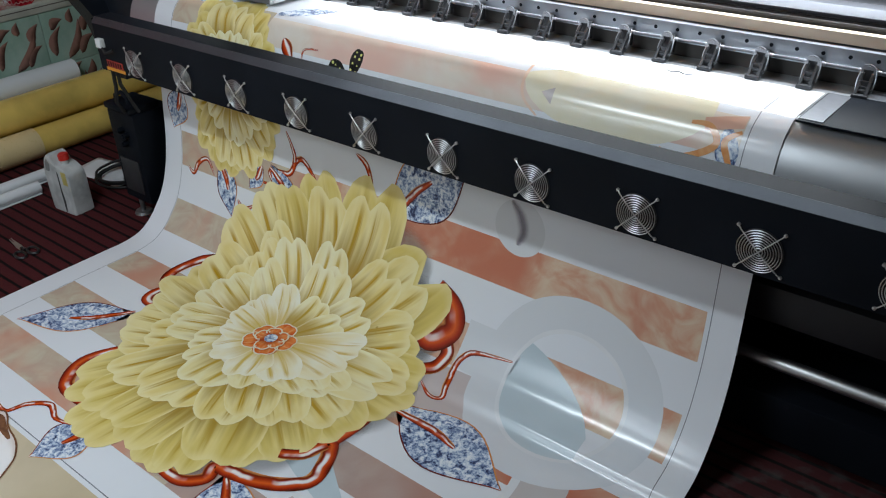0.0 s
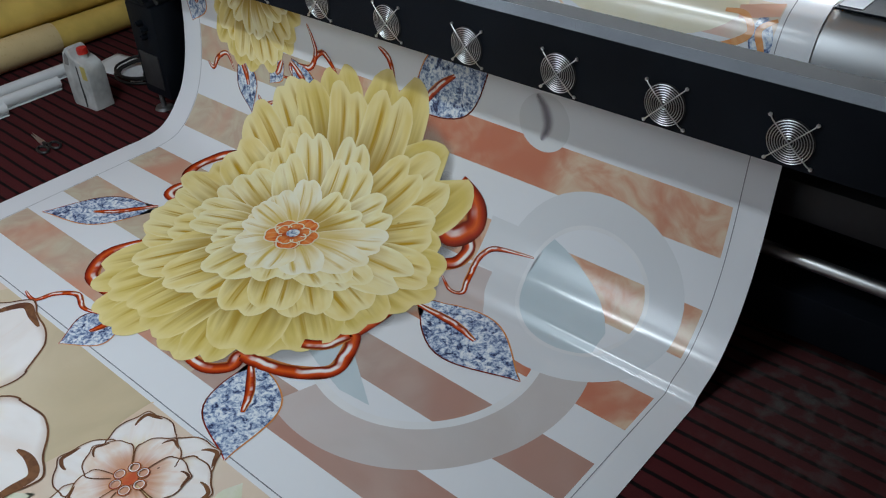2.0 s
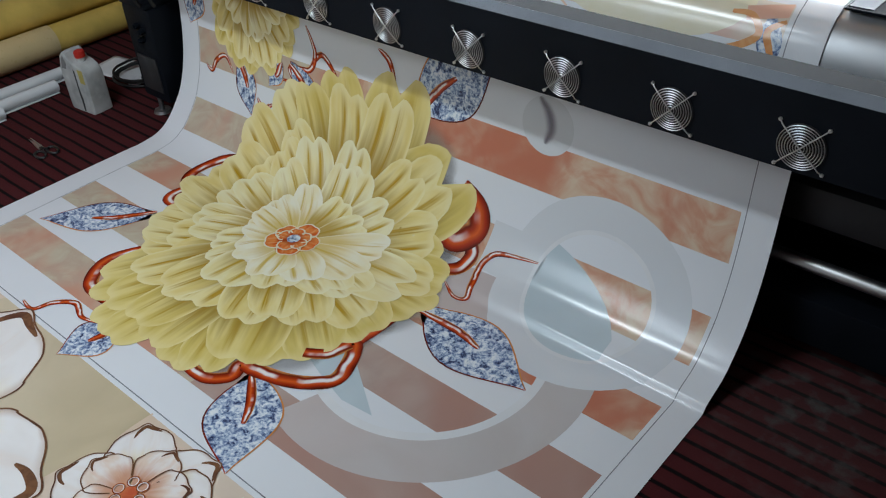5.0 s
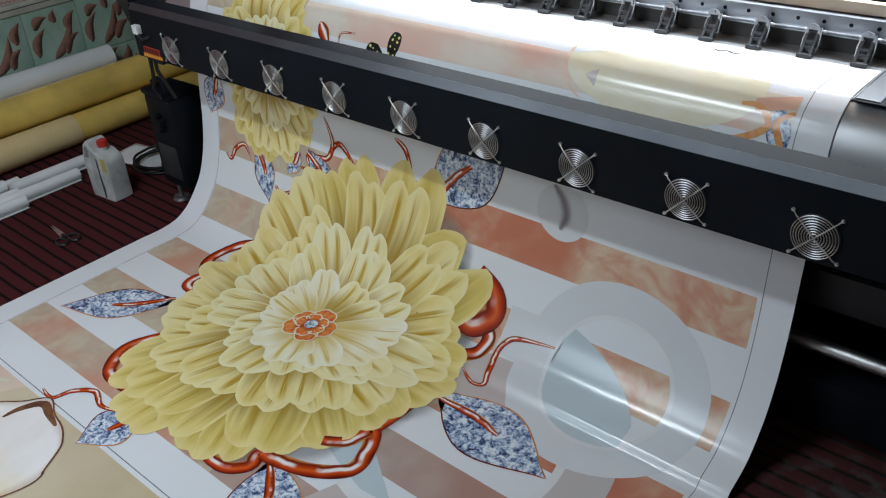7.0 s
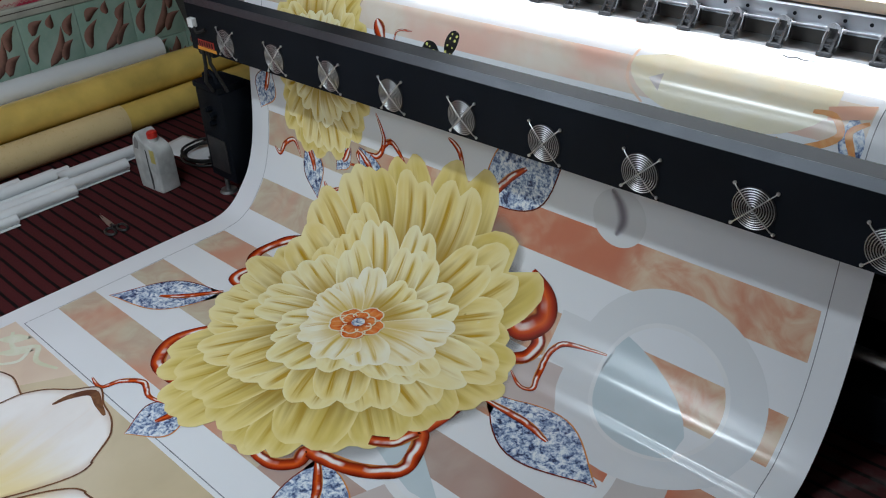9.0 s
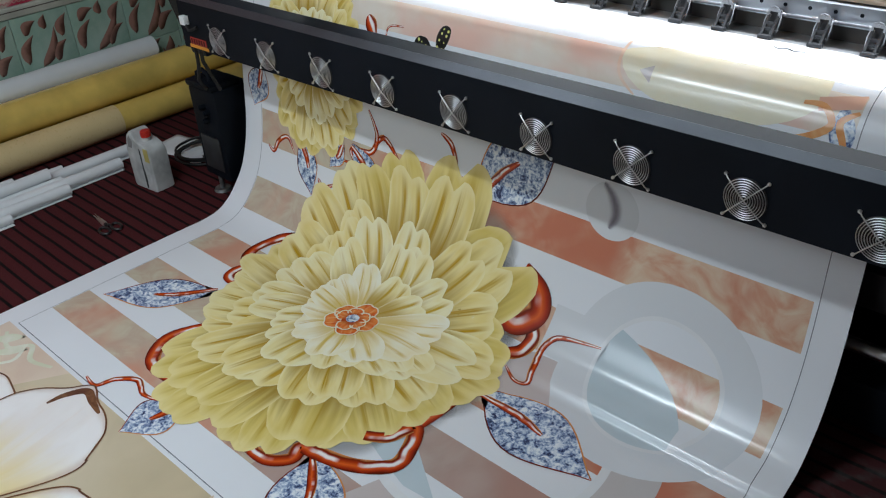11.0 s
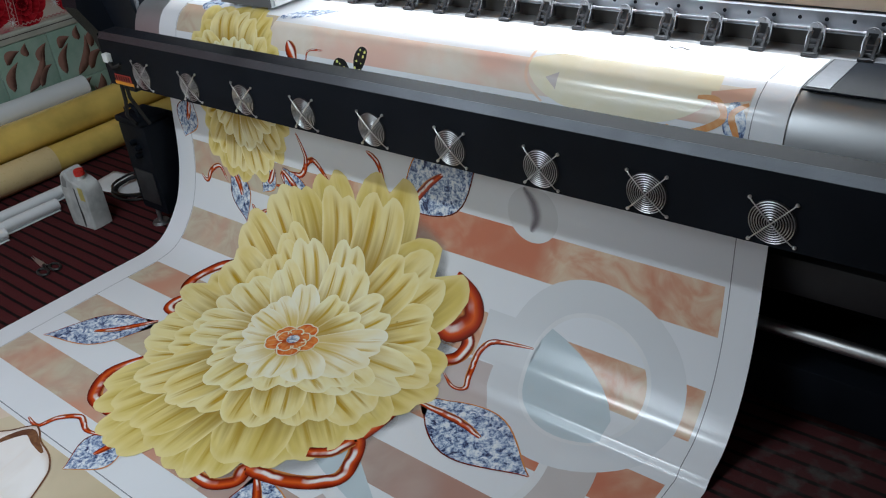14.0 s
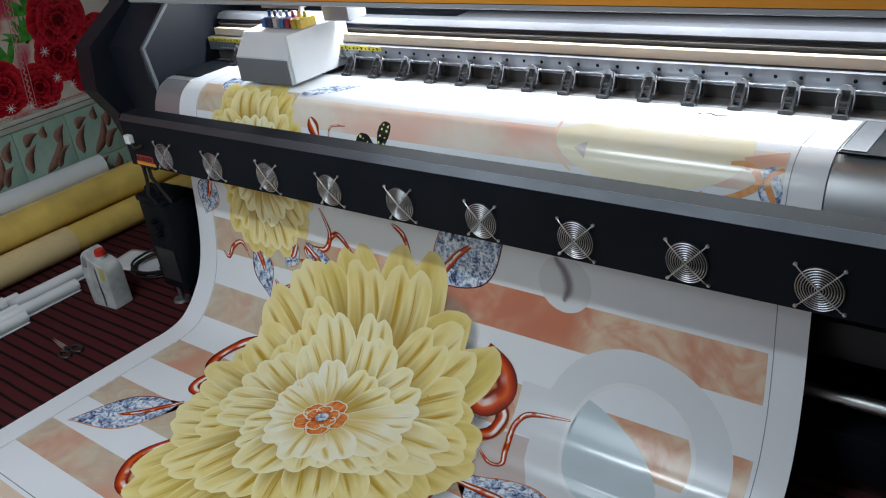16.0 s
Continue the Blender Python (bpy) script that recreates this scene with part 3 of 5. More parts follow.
CURLS = (((1.44, 0.24), (1.50, 0.205), (1.54, 0.216), (1.531, 0.272), (1.515, 0.343), (1.54, 0.393), (1.60, 0.412), (1.70, 0.426)), ((0.38, -0.675), (0.45, -0.68), (0.475, -0.62), (0.54, -0.575), (0.62, -0.60), (0.70, -0.58)),
         ((1.11, 0.60), (1.115, 0.68), (1.13, 0.77), (1.19, 0.81), (1.28, 0.94)), ((0.38, 0.69), (0.47, 0.70), (0.46, 0.75), (0.57, 0.765), (0.605, 0.83), (0.59, 0.88), (0.56, 0.93)),
         ((0.56, 0.75), (0.64, 0.84), (0.73, 0.76)), ((0.93, 0.93), (0.98, 0.90), (1.01, 0.83)), ((-0.07, 0.64), (-0.03, 0.62), (0.0, 0.67), (0.06, 0.70), (0.11, 0.64)), ((0.27, 0.58), (0.31, 0.55), (0.37, 0.58)))
for v in CURLS:
    Flat().band(v, 0.024, 0.00105, 0.75).done("tendril", VINE, sheet, "thin copper tendril")

# blue marbled leaves: base, tip, width
LEAVES = (((0.265, -0.135), (-0.035, -0.385), 0.215), ((1.295, -0.44), (1.50, -0.70), 0.25), ((1.515, 0.095), (1.925, 0.01), 0.255), ((0.76, -0.56), (0.72, -0.74), 0.20),
          ((1.135, 0.785), (1.43, 1.03), 0.27), ((0.155, 0.70), (0.247, 0.505), 0.135), ((0.485, 0.75), (0.622, 0.593), 0.14), ((-0.10, 0.95), (-0.165, 0.79), 0.16), ((0.405, 0.74), (0.335, 0.645), 0.09))
for b, t, w in LEAVES:
    lf = Flat().leaf(b, t, w, 0.0013).done("printed_leaf", MARBLE, sheet, "blue and white marbled leaf")
    d = Vector(t) - Vector(b)
    Flat().leaf(Vector(b) - d * 0.012, Vector(t) + d * 0.02, w + 0.012, 0.0012).done("leaf_edge", VINE, lf, "copper leaf edge")
    q = Vector(b)
    n = Vector((-d.y, d.x)) * 0.05
    Flat().band([tuple(q - d * 0.12 - n), tuple(q + d * 0.1), tuple(q + d * 0.3 + n * 0.6), tuple(q + d * 0.5 + n * 0.4)], 0.030, 0.0015, 0.6).done("leaf_rib", VINE, lf, "copper rib")


def blossom(name, c, rings, parent, off=0.0018, label="", step=0.00007):
    """rings: tips, width over length, ink."""
    made = []
    for k, (tips, wide, ink, notch) in enumerate(rings):
        fl = Flat()
        rnd = random.Random(k + 5)
        for i, t in enumerate(tips):
            L = (Vector(t) - Vector(c)).length
            fl.petal(c, t, wide * L * rnd.uniform(0.9, 1.12), off + k * 0.0016 + ((i * 7) % len(tips)) * step, notch * rnd.uniform(0.6, 1.3))
        ob = fl.done(name, ink, parent, label)
        made.append(ob)
    return made


def circle_tips(c, r, n, turn=0.0, jitter=0.06, seed=1, squash=1.0):
    rnd = random.Random(seed)
    out = []
    for i in range(n):
        a = turn + 2 * math.pi * (i + rnd.uniform(-0.16, 0.16)) / n
        q = r * rnd.uniform(1 - jitter, 1 + jitter)
        out.append((c[0] + q * math.cos(a), c[1] + q * math.sin(a) * squash))
    return out


C = (0.85, 0.10)
# petals, hindmost first: tip across and along the sheet, width, cleft, ink
BACK = [(0.41, 0.67, 0.22, .03, 1), (0.24, 0.51, 0.20, .04, 1), (0.72, 0.81, 0.22, .08, 0), (1.05, 0.86, 0.27, .13, 0), (1.32, 0.61, 0.32, .15, 0), (1.39, 0.30, 0.24, .05, 0), (1.48, 0.07, 0.22, .02, 0), (1.45, 0.23, 0.18, .02, 0), (1.30, -0.34, 0.19, 0, 0), (1.43, -0.09, 0.22, .03, 0),
        (1.37, -0.25, 0.19, .03, 0), (1.03, -0.56, 0.19, .03, 0), (1.12, -0.52, 0.18, .07, 0), (1.18, -0.43, 0.24, .03, 0)]
BACK_LEFT = [(0.69, -0.60, 0.18, .02, 0), (0.78, -0.61, 0.18, .02, 0), (0.48, -0.47, 0.26, .06, 0), (0.60, -0.50, 0.18, .03, 0), (0.89, -0.54, 0.19, .03, 0), (0.41, -0.24, 0.18, .02, 1), (0.33, -0.17, 0.18, .03, 1), (0.29, -0.08, 0.18, .03, 1), (0.24, 0.06, 0.18, .04, 1), (0.19, 0.19, 0.24, .10, 1), (0.23, 0.34, 0.20, .06, 1), (0.56, 0.72, 0.18, .05, 0)]
MID = [(0.79, 0.75, 0.21, .07, 1), (1.01, 0.78, 0.20, .12, 1), (1.27, 0.57, 0.22, .12, 1), (1.31, 0.37, 0.20, .04, 1), (1.41, 0.21, 0.17, .03, 1), (0.49, 0.53, 0.17, .06, 1), (0.40, 0.35, 0.17, .05, 1), (0.47, 0.44, 0.17, .08, 1), (1.14, 0.55, 0.18, .12, 1), (0.44, -0.14, 0.18, .05, 1),
       (0.56, -0.24, 0.20, .04, 1), (0.56, -0.37, 0.19, .04, 1), (0.77, -0.51, 0.18, .04, 0), (0.84, -0.35, 0.20, .05, 1), (1.36, -0.06, 0.18, .03, 1), (1.04, -0.31, 0.20, .05, 1), (1.23, -0.18, 0.18, .06, 1), (1.11, -0.23, 0.17, .03, 1), (0.69, -0.35, 0.18, .04, 1)]
INNER = [(0.61, 0.52, 0.17, .08, 2), (0.85, 0.56, 0.16, .08, 2), (0.37, 0.18, 0.15, .07, 2), (0.39, 0.27, 0.15, .07, 2), (0.41, 0.01, 0.15, .04, 2), (0.47, -0.05, 0.15, .05, 2), (0.61, -0.07, 0.14, .04, 2), (0.71, -0.17, 0.15, .04, 2), (0.91, 0.48, 0.16, .05, 2), (0.82, 0.47, 0.14, .05, 2),
         (1.09, 0.38, 0.18, .10, 2), (1.36, 0.14, 0.21, .12, 2), (1.25, 0.02, 0.18, .05, 2), (0.82, -0.23, 0.21, .04, 2), (1.18, -0.02, 0.18, .06, 2), (1.01, -0.12, 0.19, .06, 2), (0.52, 0.38, 0.14, .06, 2)]
HEART = [(0.68, 0.35, 0.13, .04, 3), (0.60, 0.24, 0.13, .05, 3), (0.88, 0.35, 0.15, .04, 2), (1.02, 0.30, 0.14, .05, 2), (1.17, 0.24, 0.16, .05, 3), (1.18, 0.09, 0.18, .05, 3), (1.06, -0.04, 0.17, .04, 3), (0.92, -0.11, 0.17, .04, 3), (0.72, -0.07, 0.16, .04, 3), (0.63, 0.06, 0.13, .04, 3), (0.59, 0.15, 0.11, .04, 3)]
INKS = (YELLOW_OUT, YELLOW_MID, YELLOW_IN, YELLOW_HEART)


def petals(name, c, rows, parent, label, off, seed, wide=1.0):
    """A flower: its ochre ground, and on it one petal after the other."""
    rnd = random.Random(seed)
    fl = Flat()
    fl.ring(c, 0.0, 0.55 * max((Vector(r[:2]) - Vector(c)).length for r in rows), off)
    ground = fl.done(name, OCHRE, parent, label)
    for i, (x, y, w, cleft, ink) in enumerate(rows):
        h = off + 0.0001 + 0.000025 * i
        skew = rnd.uniform(-0.15, 0.15)
        w *= wide if ink < 3 else 1.0
        Flat().petal(c, (x, y), w, h, max(cleft, 0.04), 0.12, skew).done("petal", INKS[ink], ground)
    return ground


ROWS = BACK + BACK_LEFT + MID + INNER + HEART
flower = petals("flower", C, ROWS, sheet, "large flower of layered pale yellow petals", 0.0016, 5, 1.13)
Flat().ring(C, 0.0, 0.19, 0.0017 + 0.000025 * (len(ROWS) - len(HEART)) - 0.00001).done("heart_ground", CREAM, flower, "cream ground under the innermost petals")
heart = blossom("flower_heart", C, ((circle_tips(C, 0.098, 5, 0.3, 0.08, 3), 0.95, ORANGE_PETAL, 0.02), (circle_tips(C, 0.066, 5, 0.9, 0.08, 4), 0.95, ORANGE_PETAL, 0.02)), sheet, 0.0040, "orange jewelled heart of the flower")
Flat().ring(C, 0.0, 0.024, 0.0078).done("jewel", MARBLE, heart[0], "white gem")
for r, n, turn, seed, w, o in ((0.098, 5, 0.3, 3, 0.95, 0.0048), (0.066, 5, 0.9, 4, 0.95, 0.0064)):
    for tip in circle_tips(C, r, n, turn, 0.08, seed):
        Flat().petal_rim(C, tip, w * (Vector(tip) - Vector(C)).length * 0.97, o, 0.02, 0.0055, 0.5).done("pale_line", CREAM, heart[0], "pale highlight line")

C2 = (0.25, 1.04)


def oval_tips(c, rx, ry, n, w, ink, turn, seed):
    return [(x, c[1] + (y - c[1]) * ry / rx, w, 0.07, ink) for x, y in circle_tips(c, rx, n, turn, 0.07, seed)]


petals("small_flower", C2, oval_tips(C2, 0.30, 0.38, 13, 0.19, 0, 0.1, 11) + oval_tips(C2, 0.26, 0.33, 12, 0.16, 1, 0.35, 12) + oval_tips(C2, 0.20, 0.23, 10, 0.13, 2, 0.2, 13), sheet, "smaller yellow flower running over the platen", 0.0016, 9, 1.05)
Flat().leaf((0.555, 1.275), (0.615, 1.195), 0.065, 0.001, 0.0).done("red_bud", VINE, sheet, "glossy copper-red bud")
Flat().band([(0.66, 1.20), (0.67, 1.25), (0.74, 1.26)], 0.008, 0.001, 0.4).done("tendril", VINE, sheet, "thin copper tendril")
Flat().leaf((0.07, 1.37), (-0.03, 1.44), 0.12, 0.001).done("printed_leaf", MARBLE, sheet, "blue and white marbled leaf")
Flat().leaf((0.48, 1.375), (0.66, 1.49), 0.10, 0.001).done("printed_leaf", MARBLE, sheet, "blue and white marbled leaf")

# shapes on the platen
Flat().face([(1.60, 1.35)] + [(1.88 + 0.29 * math.cos(radians(a)), 1.33 + 0.13 * math.sin(radians(a))) for a in range(175, 366, 12)] + [(2.16, 1.40), (1.8, 1.42)], 0.0006).done("cream_disc", CREAM, sheet, "cream disc with an orange rim")
Flat().band([(1.60, 1.42), (1.585, 1.35), (1.60, 1.27), (1.66, 1.22)], 0.010, 0.0008, 0.5).done("orange_rim", PEACH, sheet)
Flat().face([(2.15, 1.32), (2.255, 1.35), (2.255, 1.31), (2.16, 1.285)], 0.0008).done("red_ribbon", PEACH, sheet, "orange ribbon")
AMBER = stone_ink("ink_amber", (0.74, 0.30, 0.10), (0.82, 0.46, 0.22), (0.66, 0.22, 0.07), 14)
Flat().band([(2.05, 1.215), (2.09, 1.20), (2.16, 1.225), (2.20, 1.26), (2.17, 1.30), (2.12, 1.30)], 0.019, 0.0009, 0.5).done("vine", AMBER, sheet, "amber vine")
Flat().band([(2.255, 1.30), (2.22, 1.27), (2.235, 1.23), (2.25, 1.20)], 0.018, 0.00095, 0.5).done("vine", AMBER, sheet, "amber vine")
Flat().face([(1.66, 1.29), (1.70, 1.26), (1.70, 1.31)], 0.0008).done("grey_spot", VEIL, sheet)
Flat().leaf((2.22, 1.30), (2.245, 1.17), 0.07, 0.0007).done("printed_leaf", MARBLE, sheet, "blue and white marbled leaf")

Flat().band([(1.93, 1.535), (1.95, 1.525), (1.97, 1.535), (1.99, 1.525), (2.02, 1.532)], 0.006, 0.0006, 0.5).done("ink_mark", BLACKINK, sheet, "first black strokes of new print")
# butterfly
BC = (0.905, 1.178)
fly = Flat()
fly.petal((BC[0], BC[1]), (BC[0] - 0.105, BC[1] + 0.045), 0.075, 0.0006, 0.0, 0.05).petal(BC, (BC[0] + 0.03, BC[1] + 0.115), 0.055, 0.00065, 0.0, 0.05)
fly.petal(BC, (BC[0] - 0.02, BC[1] - 0.06), 0.055, 0.0007, 0.0, 0.05).petal(BC, (BC[0] + 0.07, BC[1] + 0.0), 0.055, 0.00075, 0.0, 0.05)
fly = fly.done("butterfly", BLACKINK, sheet, "black butterfly with yellow spots")
rnd = random.Random(9)
for a, b in (((-0.105, 0.045), 0.02), ((0.03, 0.115), 0.014), ((-0.02, -0.06), 0.014), ((0.07, 0.0), 0.012)):
    for t in (0.35, 0.55, 0.75, 0.88):
        for sd in (-1, 1):
            n = Vector((-a[1], a[0])).normalized() * b * sd * 0.8
            q = (BC[0] + a[0] * t + n.x, BC[1] + a[1] * t + n.y)
            Flat().ring(q, 0.0, rnd.uniform(0.003, 0.006), 0.0009, n=8).done("wing_spot", YELLOWSPOT, fly, "yellow wing spot")

# the earlier print, further along the sheet on the floor
rect(-0.16, 2.30, -1.55, -0.705, 0.0003).done("lower_ground", SAND, sheet, "sand coloured ground of the earlier print")
Flat().face([(0.32, -0.705), (1.17, -0.705), (1.17, -0.81), (1.20, -0.87), (1.15, -0.95), (1.13, -1.08), (0.9, -1.2), (0.5, -1.1), (0.2, -0.9)], 0.0005).done("olive_patch", OLIVE, sheet, "olive tan patch")
Flat().band([(1.17, -0.70), (1.17, -0.80), (1.20, -0.87), (1.15, -0.95), (1.13, -1.08)], 0.006, 0.0006).done("patch_edge", SAND, sheet)
CA = (0.60, -1.30)


def outlined(c, tips, ink, off, name, label, line, curl):
    """Pointed petals with a brown ink line round each and brown curled tips."""
    first = None
    for i, (x, y, w) in enumerate(tips):
        h = off + i * 0.0004
        ob = Flat().petal(c, (x, y), w, h, -0.05, 0.1).done(name, ink, sheet, label)
        Flat().petal_rim(c, (x, y), w, h + 0.0001, -0.05, line, 0.25).done("petal_outline", BROWNLINE, ob, "brown outline")
        d = Vector((x, y)) - Vector(c)
        n = Vector((-d.y, d.x)).normalized() * w
        q = Vector(c) + d * 1.02
        Flat().band([tuple(q - d * 0.10 - n * 0.24), tuple(q - d * 0.05 - n * 0.12), tuple(q), tuple(q - d * 0.08 + n * 0.10), tuple(q - d * 0.17 + n * 0.14)], curl, h + 0.0002, 0.75).done("curled_tip", BROWNLINE, ob, "brown curled tip")
        first = first or ob
    return first


outlined(CA, ((-0.02, -0.98, 0.48), (1.12, -1.52, 0.46), (0.46, -0.725, 0.52), (1.14, -1.06, 0.46)), WHITE_PETAL, 0.0008, "large_petal", "large white petal with a brown edge", 0.006, 0.03)
outlined((0.63, -1.33), ((0.40, -1.06, 0.22), (0.82, -1.20, 0.22)), WHITE_PETAL, 0.0026, "inner_petal", "small white inner petal", 0.006, 0.035)
CF = (1.365, -0.90)
outlined(CF, ((1.203, -0.742, 0.19), (1.465, -0.705, 0.19), (1.162, -0.975, 0.20), (1.555, -0.80, 0.21), (1.335, -1.125, 0.20), (1.533, -1.06, 0.21)), WHITE_PETAL, 0.0008, "little_petal", "white petal with a yellow root", 0.004, 0.012)
inner = outlined(CF, ((1.342, -0.752, 0.14), (1.475, -0.80, 0.14), (1.20, -0.90, 0.14), (1.295, -1.03, 0.14), (1.447, -0.997, 0.14)), PEACH_PETAL, 0.0036, "little_petal", "peach-white inner petal", 0.0035, 0.008)
fl = Flat()
for q in circle_tips(CF, 0.036, 6, 0.1, 0.05, 33):
    fl.ring(q, 0.012, 0.018, 0.0078, n=14)
fl.done("stamens", VINE, inner, "copper stamens")
Flat().ring(CF, 0, 0.022, 0.0076).done("flower_eye", REDINK, inner)
fl = Flat()
for c, r, a0, a1 in (((1.66, -0.93), 0.09, 20, 300), ((1.86, -0.86), 0.08, 200, 500), ((1.75, -0.80), 0.05, 0, 250), ((1.62, -1.12), 0.1, 60, 330), ((2.02, -0.82), 0.06, -60, 200)):
    fl.band([(c[0] + r * (1 - 0.35 * k / 8) * math.cos(radians(a0 + (a1 - a0) * k / 8)), c[1] + r * (1 - 0.35 * k / 8) * math.sin(radians(a0 + (a1 - a0) * k / 8))) for k in range(9)], 0.018, 0.0007, 0.6)
fl.done("scrolls", RIM, sheet, "white scroll ornaments")
fl = Flat()
for b, t, w in (((1.20, -1.10), (1.12, -1.24), 0.07), ((1.55, -0.98), (1.50, -1.12), 0.08), ((1.62, -0.82), (1.60, -0.72), 0.08), ((1.26, -1.18), (1.20, -1.3), 0.06), ((-0.02, -0.72), (-0.1, -0.8), 0.06), ((0.06, -0.75), (-0.02, -0.84), 0.05)):
    fl.leaf(b, t, w, 0.0007)
fl.band([(-0.1, -0.74), (0.0, -0.78), (0.06, -0.72), (0.14, -0.76), (0.24, -0.73)], 0.02, 0.0008, 0.4)
fl.band([(0.05, -0.86), (0.09, -0.80), (0.05, -0.74)], 0.016, 0.0008, 0.4)
fl.done("green_foliage", PALEGREEN, sheet, "pale green leaf ornaments")

# ---- the dryer bar with its fans ----
bar = thing("dryer_bar", "long black steel dryer bar with wire-guarded fans", "dryer", at=(0, 0, 0))
X_L, X_R = -0.255, 3.4
housing = part("housing", prism(bmesh.new(), [(0.0, 0.748), (0.0, 0.934), (0.0155, 0.955), (0.088, 0.955), (0.092, 0.951), (0.092, 0.94), (0.086, 0.94), (0.086, 0.752), (0.04, 0.748)], 0, X_L, X_R), BLACK, bar, "black powder-coated steel housing")
# separate paler, glossier strip, coloured to strengthen the tube's highlight along the edge
part("front_edge", prism(bmesh.new(), [(-0.001, 0.9335), (0.0155, 0.9562), (0.0175, 0.9555), (0.001, 0.933)], 0, X_L, X_R), mat("highlight_edge", (0.10, 0.107, 0.12), 0.30, 0.8, 3, 0.2, 0.25, 900), bar, "paler shiny front edge, coloured for the tube's highlight")
part("end_plate", B(X_L - 0.004, X_L, 0.004, 0.084, 0.752, 0.95, bevel=0.001), BLACK, bar)


def guard_mesh():
    bm = bmesh.new()
    for r in (0.0515, 0.0455, 0.0395, 0.0335, 0.0275, 0.0215, 0.0155, 0.0095):
        n = 32 if r > 0.03 else 20
        wire(bm, [(r * math.cos(2 * math.pi * k / n), -0.007 - 0.003 * (1 - (r / 0.052) ** 2), r * math.sin(2 * math.pi * k / n)) for k in range(n)], 0.0011, 5, True)
    for a, b in ((1, 1), (-1, 1)):
        wire(bm, [(-a * 0.0525, -0.0035, -b * 0.0525), (-a * 0.045, -0.008, -b * 0.045), (0, -0.0125, 0), (a * 0.045, -0.008, b * 0.045), (a * 0.0525, -0.0035, b * 0.0525)], 0.0016, 6)
    return finish(bm, "fan_guard", STEEL)


def screw_mesh():
    bm = bmesh.new()
    tube(bm, (0, 0, 0), (0, -0.004, 0), 0.0044, 12)
    tube(bm, (0, -0.004, 0), (0, -0.0065, 0), 0.0034, 12, 0.002)
    return finish(bm, "screw", STEEL)


def rotor_mesh():
    bm = bmesh.new()
    tube(bm, (0, 0.0005, 0), (0, -0.0015, 0), 0.0535, 40)
    tube(bm, (0, -0.0015, 0), (0, -0.0045, 0), 0.019, 24, 0.017)
    return finish(bm, "fan_rotor", mat("black_plastic", (0.008, 0.008, 0.009), 0.5, 0, 20, 0.2))


GUARD, SCREW, ROTOR = guard_mesh(), screw_mesh(), rotor_mesh()
for k in range(12):
    g = new("fan_guard", GUARD)
    g.parent, g.location = bar, (0.305 * k, 0, 0.812)
    g.rotation_euler = (0, radians(random.Random(k).uniform(-3, 3)), 0)
    g["label"] = "bright steel wire fan guard"
    for a, b in ((1, 1), (1, -1), (-1, 1), (-1, -1)):
        q = new("screw", SCREW)
        q.parent, q.location = g, (a * 0.0525, -0.001, b * 0.0525)
    q = new("fan_rotor", ROTOR)
    q.parent = g
part("connector", B(-0.225, -0.19, -0.022, 0.0, 0.845, 0.88, bevel=0.003), mat("white_plastic", (0.75, 0.76, 0.75), 0.4), bar, "white plastic connector")
part("warning_label", B(-0.215, -0.085, -0.0015, 0.0, 0.753, 0.766), ORANGE, bar, "orange warning label")
lab = part("red_label", B(-0.205, -0.095, -0.0015, 0.0, 0.768, 0.795), mat("label_red", (0.35, 0.03, 0.02), 0.5), bar, "red and black label")
for k in range(6):
    part("label_bar", B(-0.198 + 0.017 * k, -0.190 + 0.017 * k, -0.0025, -0.0015, 0.772, 0.791), BLACK, lab)
bm = bmesh.new()
wire(bm, [(-0.20, -0.014, 0.85), (-0.17, -0.02, 0.83), (-0.15, -0.012, 0.835), (-0.13, -0.006, 0.845)], 0.006, 7)
part("plug_lead", bm, mat("rubber", (0.01, 0.01, 0.01), 0.6), bar)
bm = bmesh.new()
wire(bm, [(-0.235, 0.03, 0.75), (-0.25, 0.035, 0.66), (-0.30, 0.05, 0.58), (-0.33, 0.09, 0.52)], 0.008, 7)
wire(bm, [(-0.20, 0.03, 0.75), (-0.21, 0.035, 0.68), (-0.22, 0.07, 0.6), (-0.25, 0.11, 0.53)], 0.008, 7)
part("power_lead", bm, mat("rubber", (0.01, 0.01, 0.01), 0.6), bar, "black power leads hanging from the bar")
for x in (-0.16, 3.2):
    part("bracket", B(x - 0.03, x + 0.03, 0.084, 0.34, 0.80, 0.84, bevel=0.003), BLACK, bar)

# ---- the printer ----
printer = thing("wide_format_printer", "wide-format roll printer with grey platen and orange hood", "printer")
pl = [(y + 0.0035, z - 0.004) for y, z in CUR if y > 0.2515 and z > 0.795]
pl = pl[::3]
part("platen", prism(bmesh.new(), [(0.29, 0.80)] + pl[:-1] + [(0.66, 0.986), (0.66, 0.90), (0.36, 0.90)], 0, -0.42, 3.6), PLATEN, printer, "smooth grey metal platen")
part("body", B(-0.42, 3.6, 0.40, 1.05, 0.52, 0.899, bevel=0.004), DARKMETAL, printer, "dark printer body")
part("front_panel", B(-0.40, 3.6, 0.345, 0.60, 0.40, 0.515, bevel=0.012), DARKMETAL, printer)
part("lower_beam", B(-0.40, 3.6, 0.30, 0.62, 0.05, 0.20, bevel=0.006), BLACK, printer, "black lower beam")
part("lip", B(2.2, 3.6, 0.31, 0.36, 0.62, 0.66, bevel=0.004), DARKMETAL, printer)
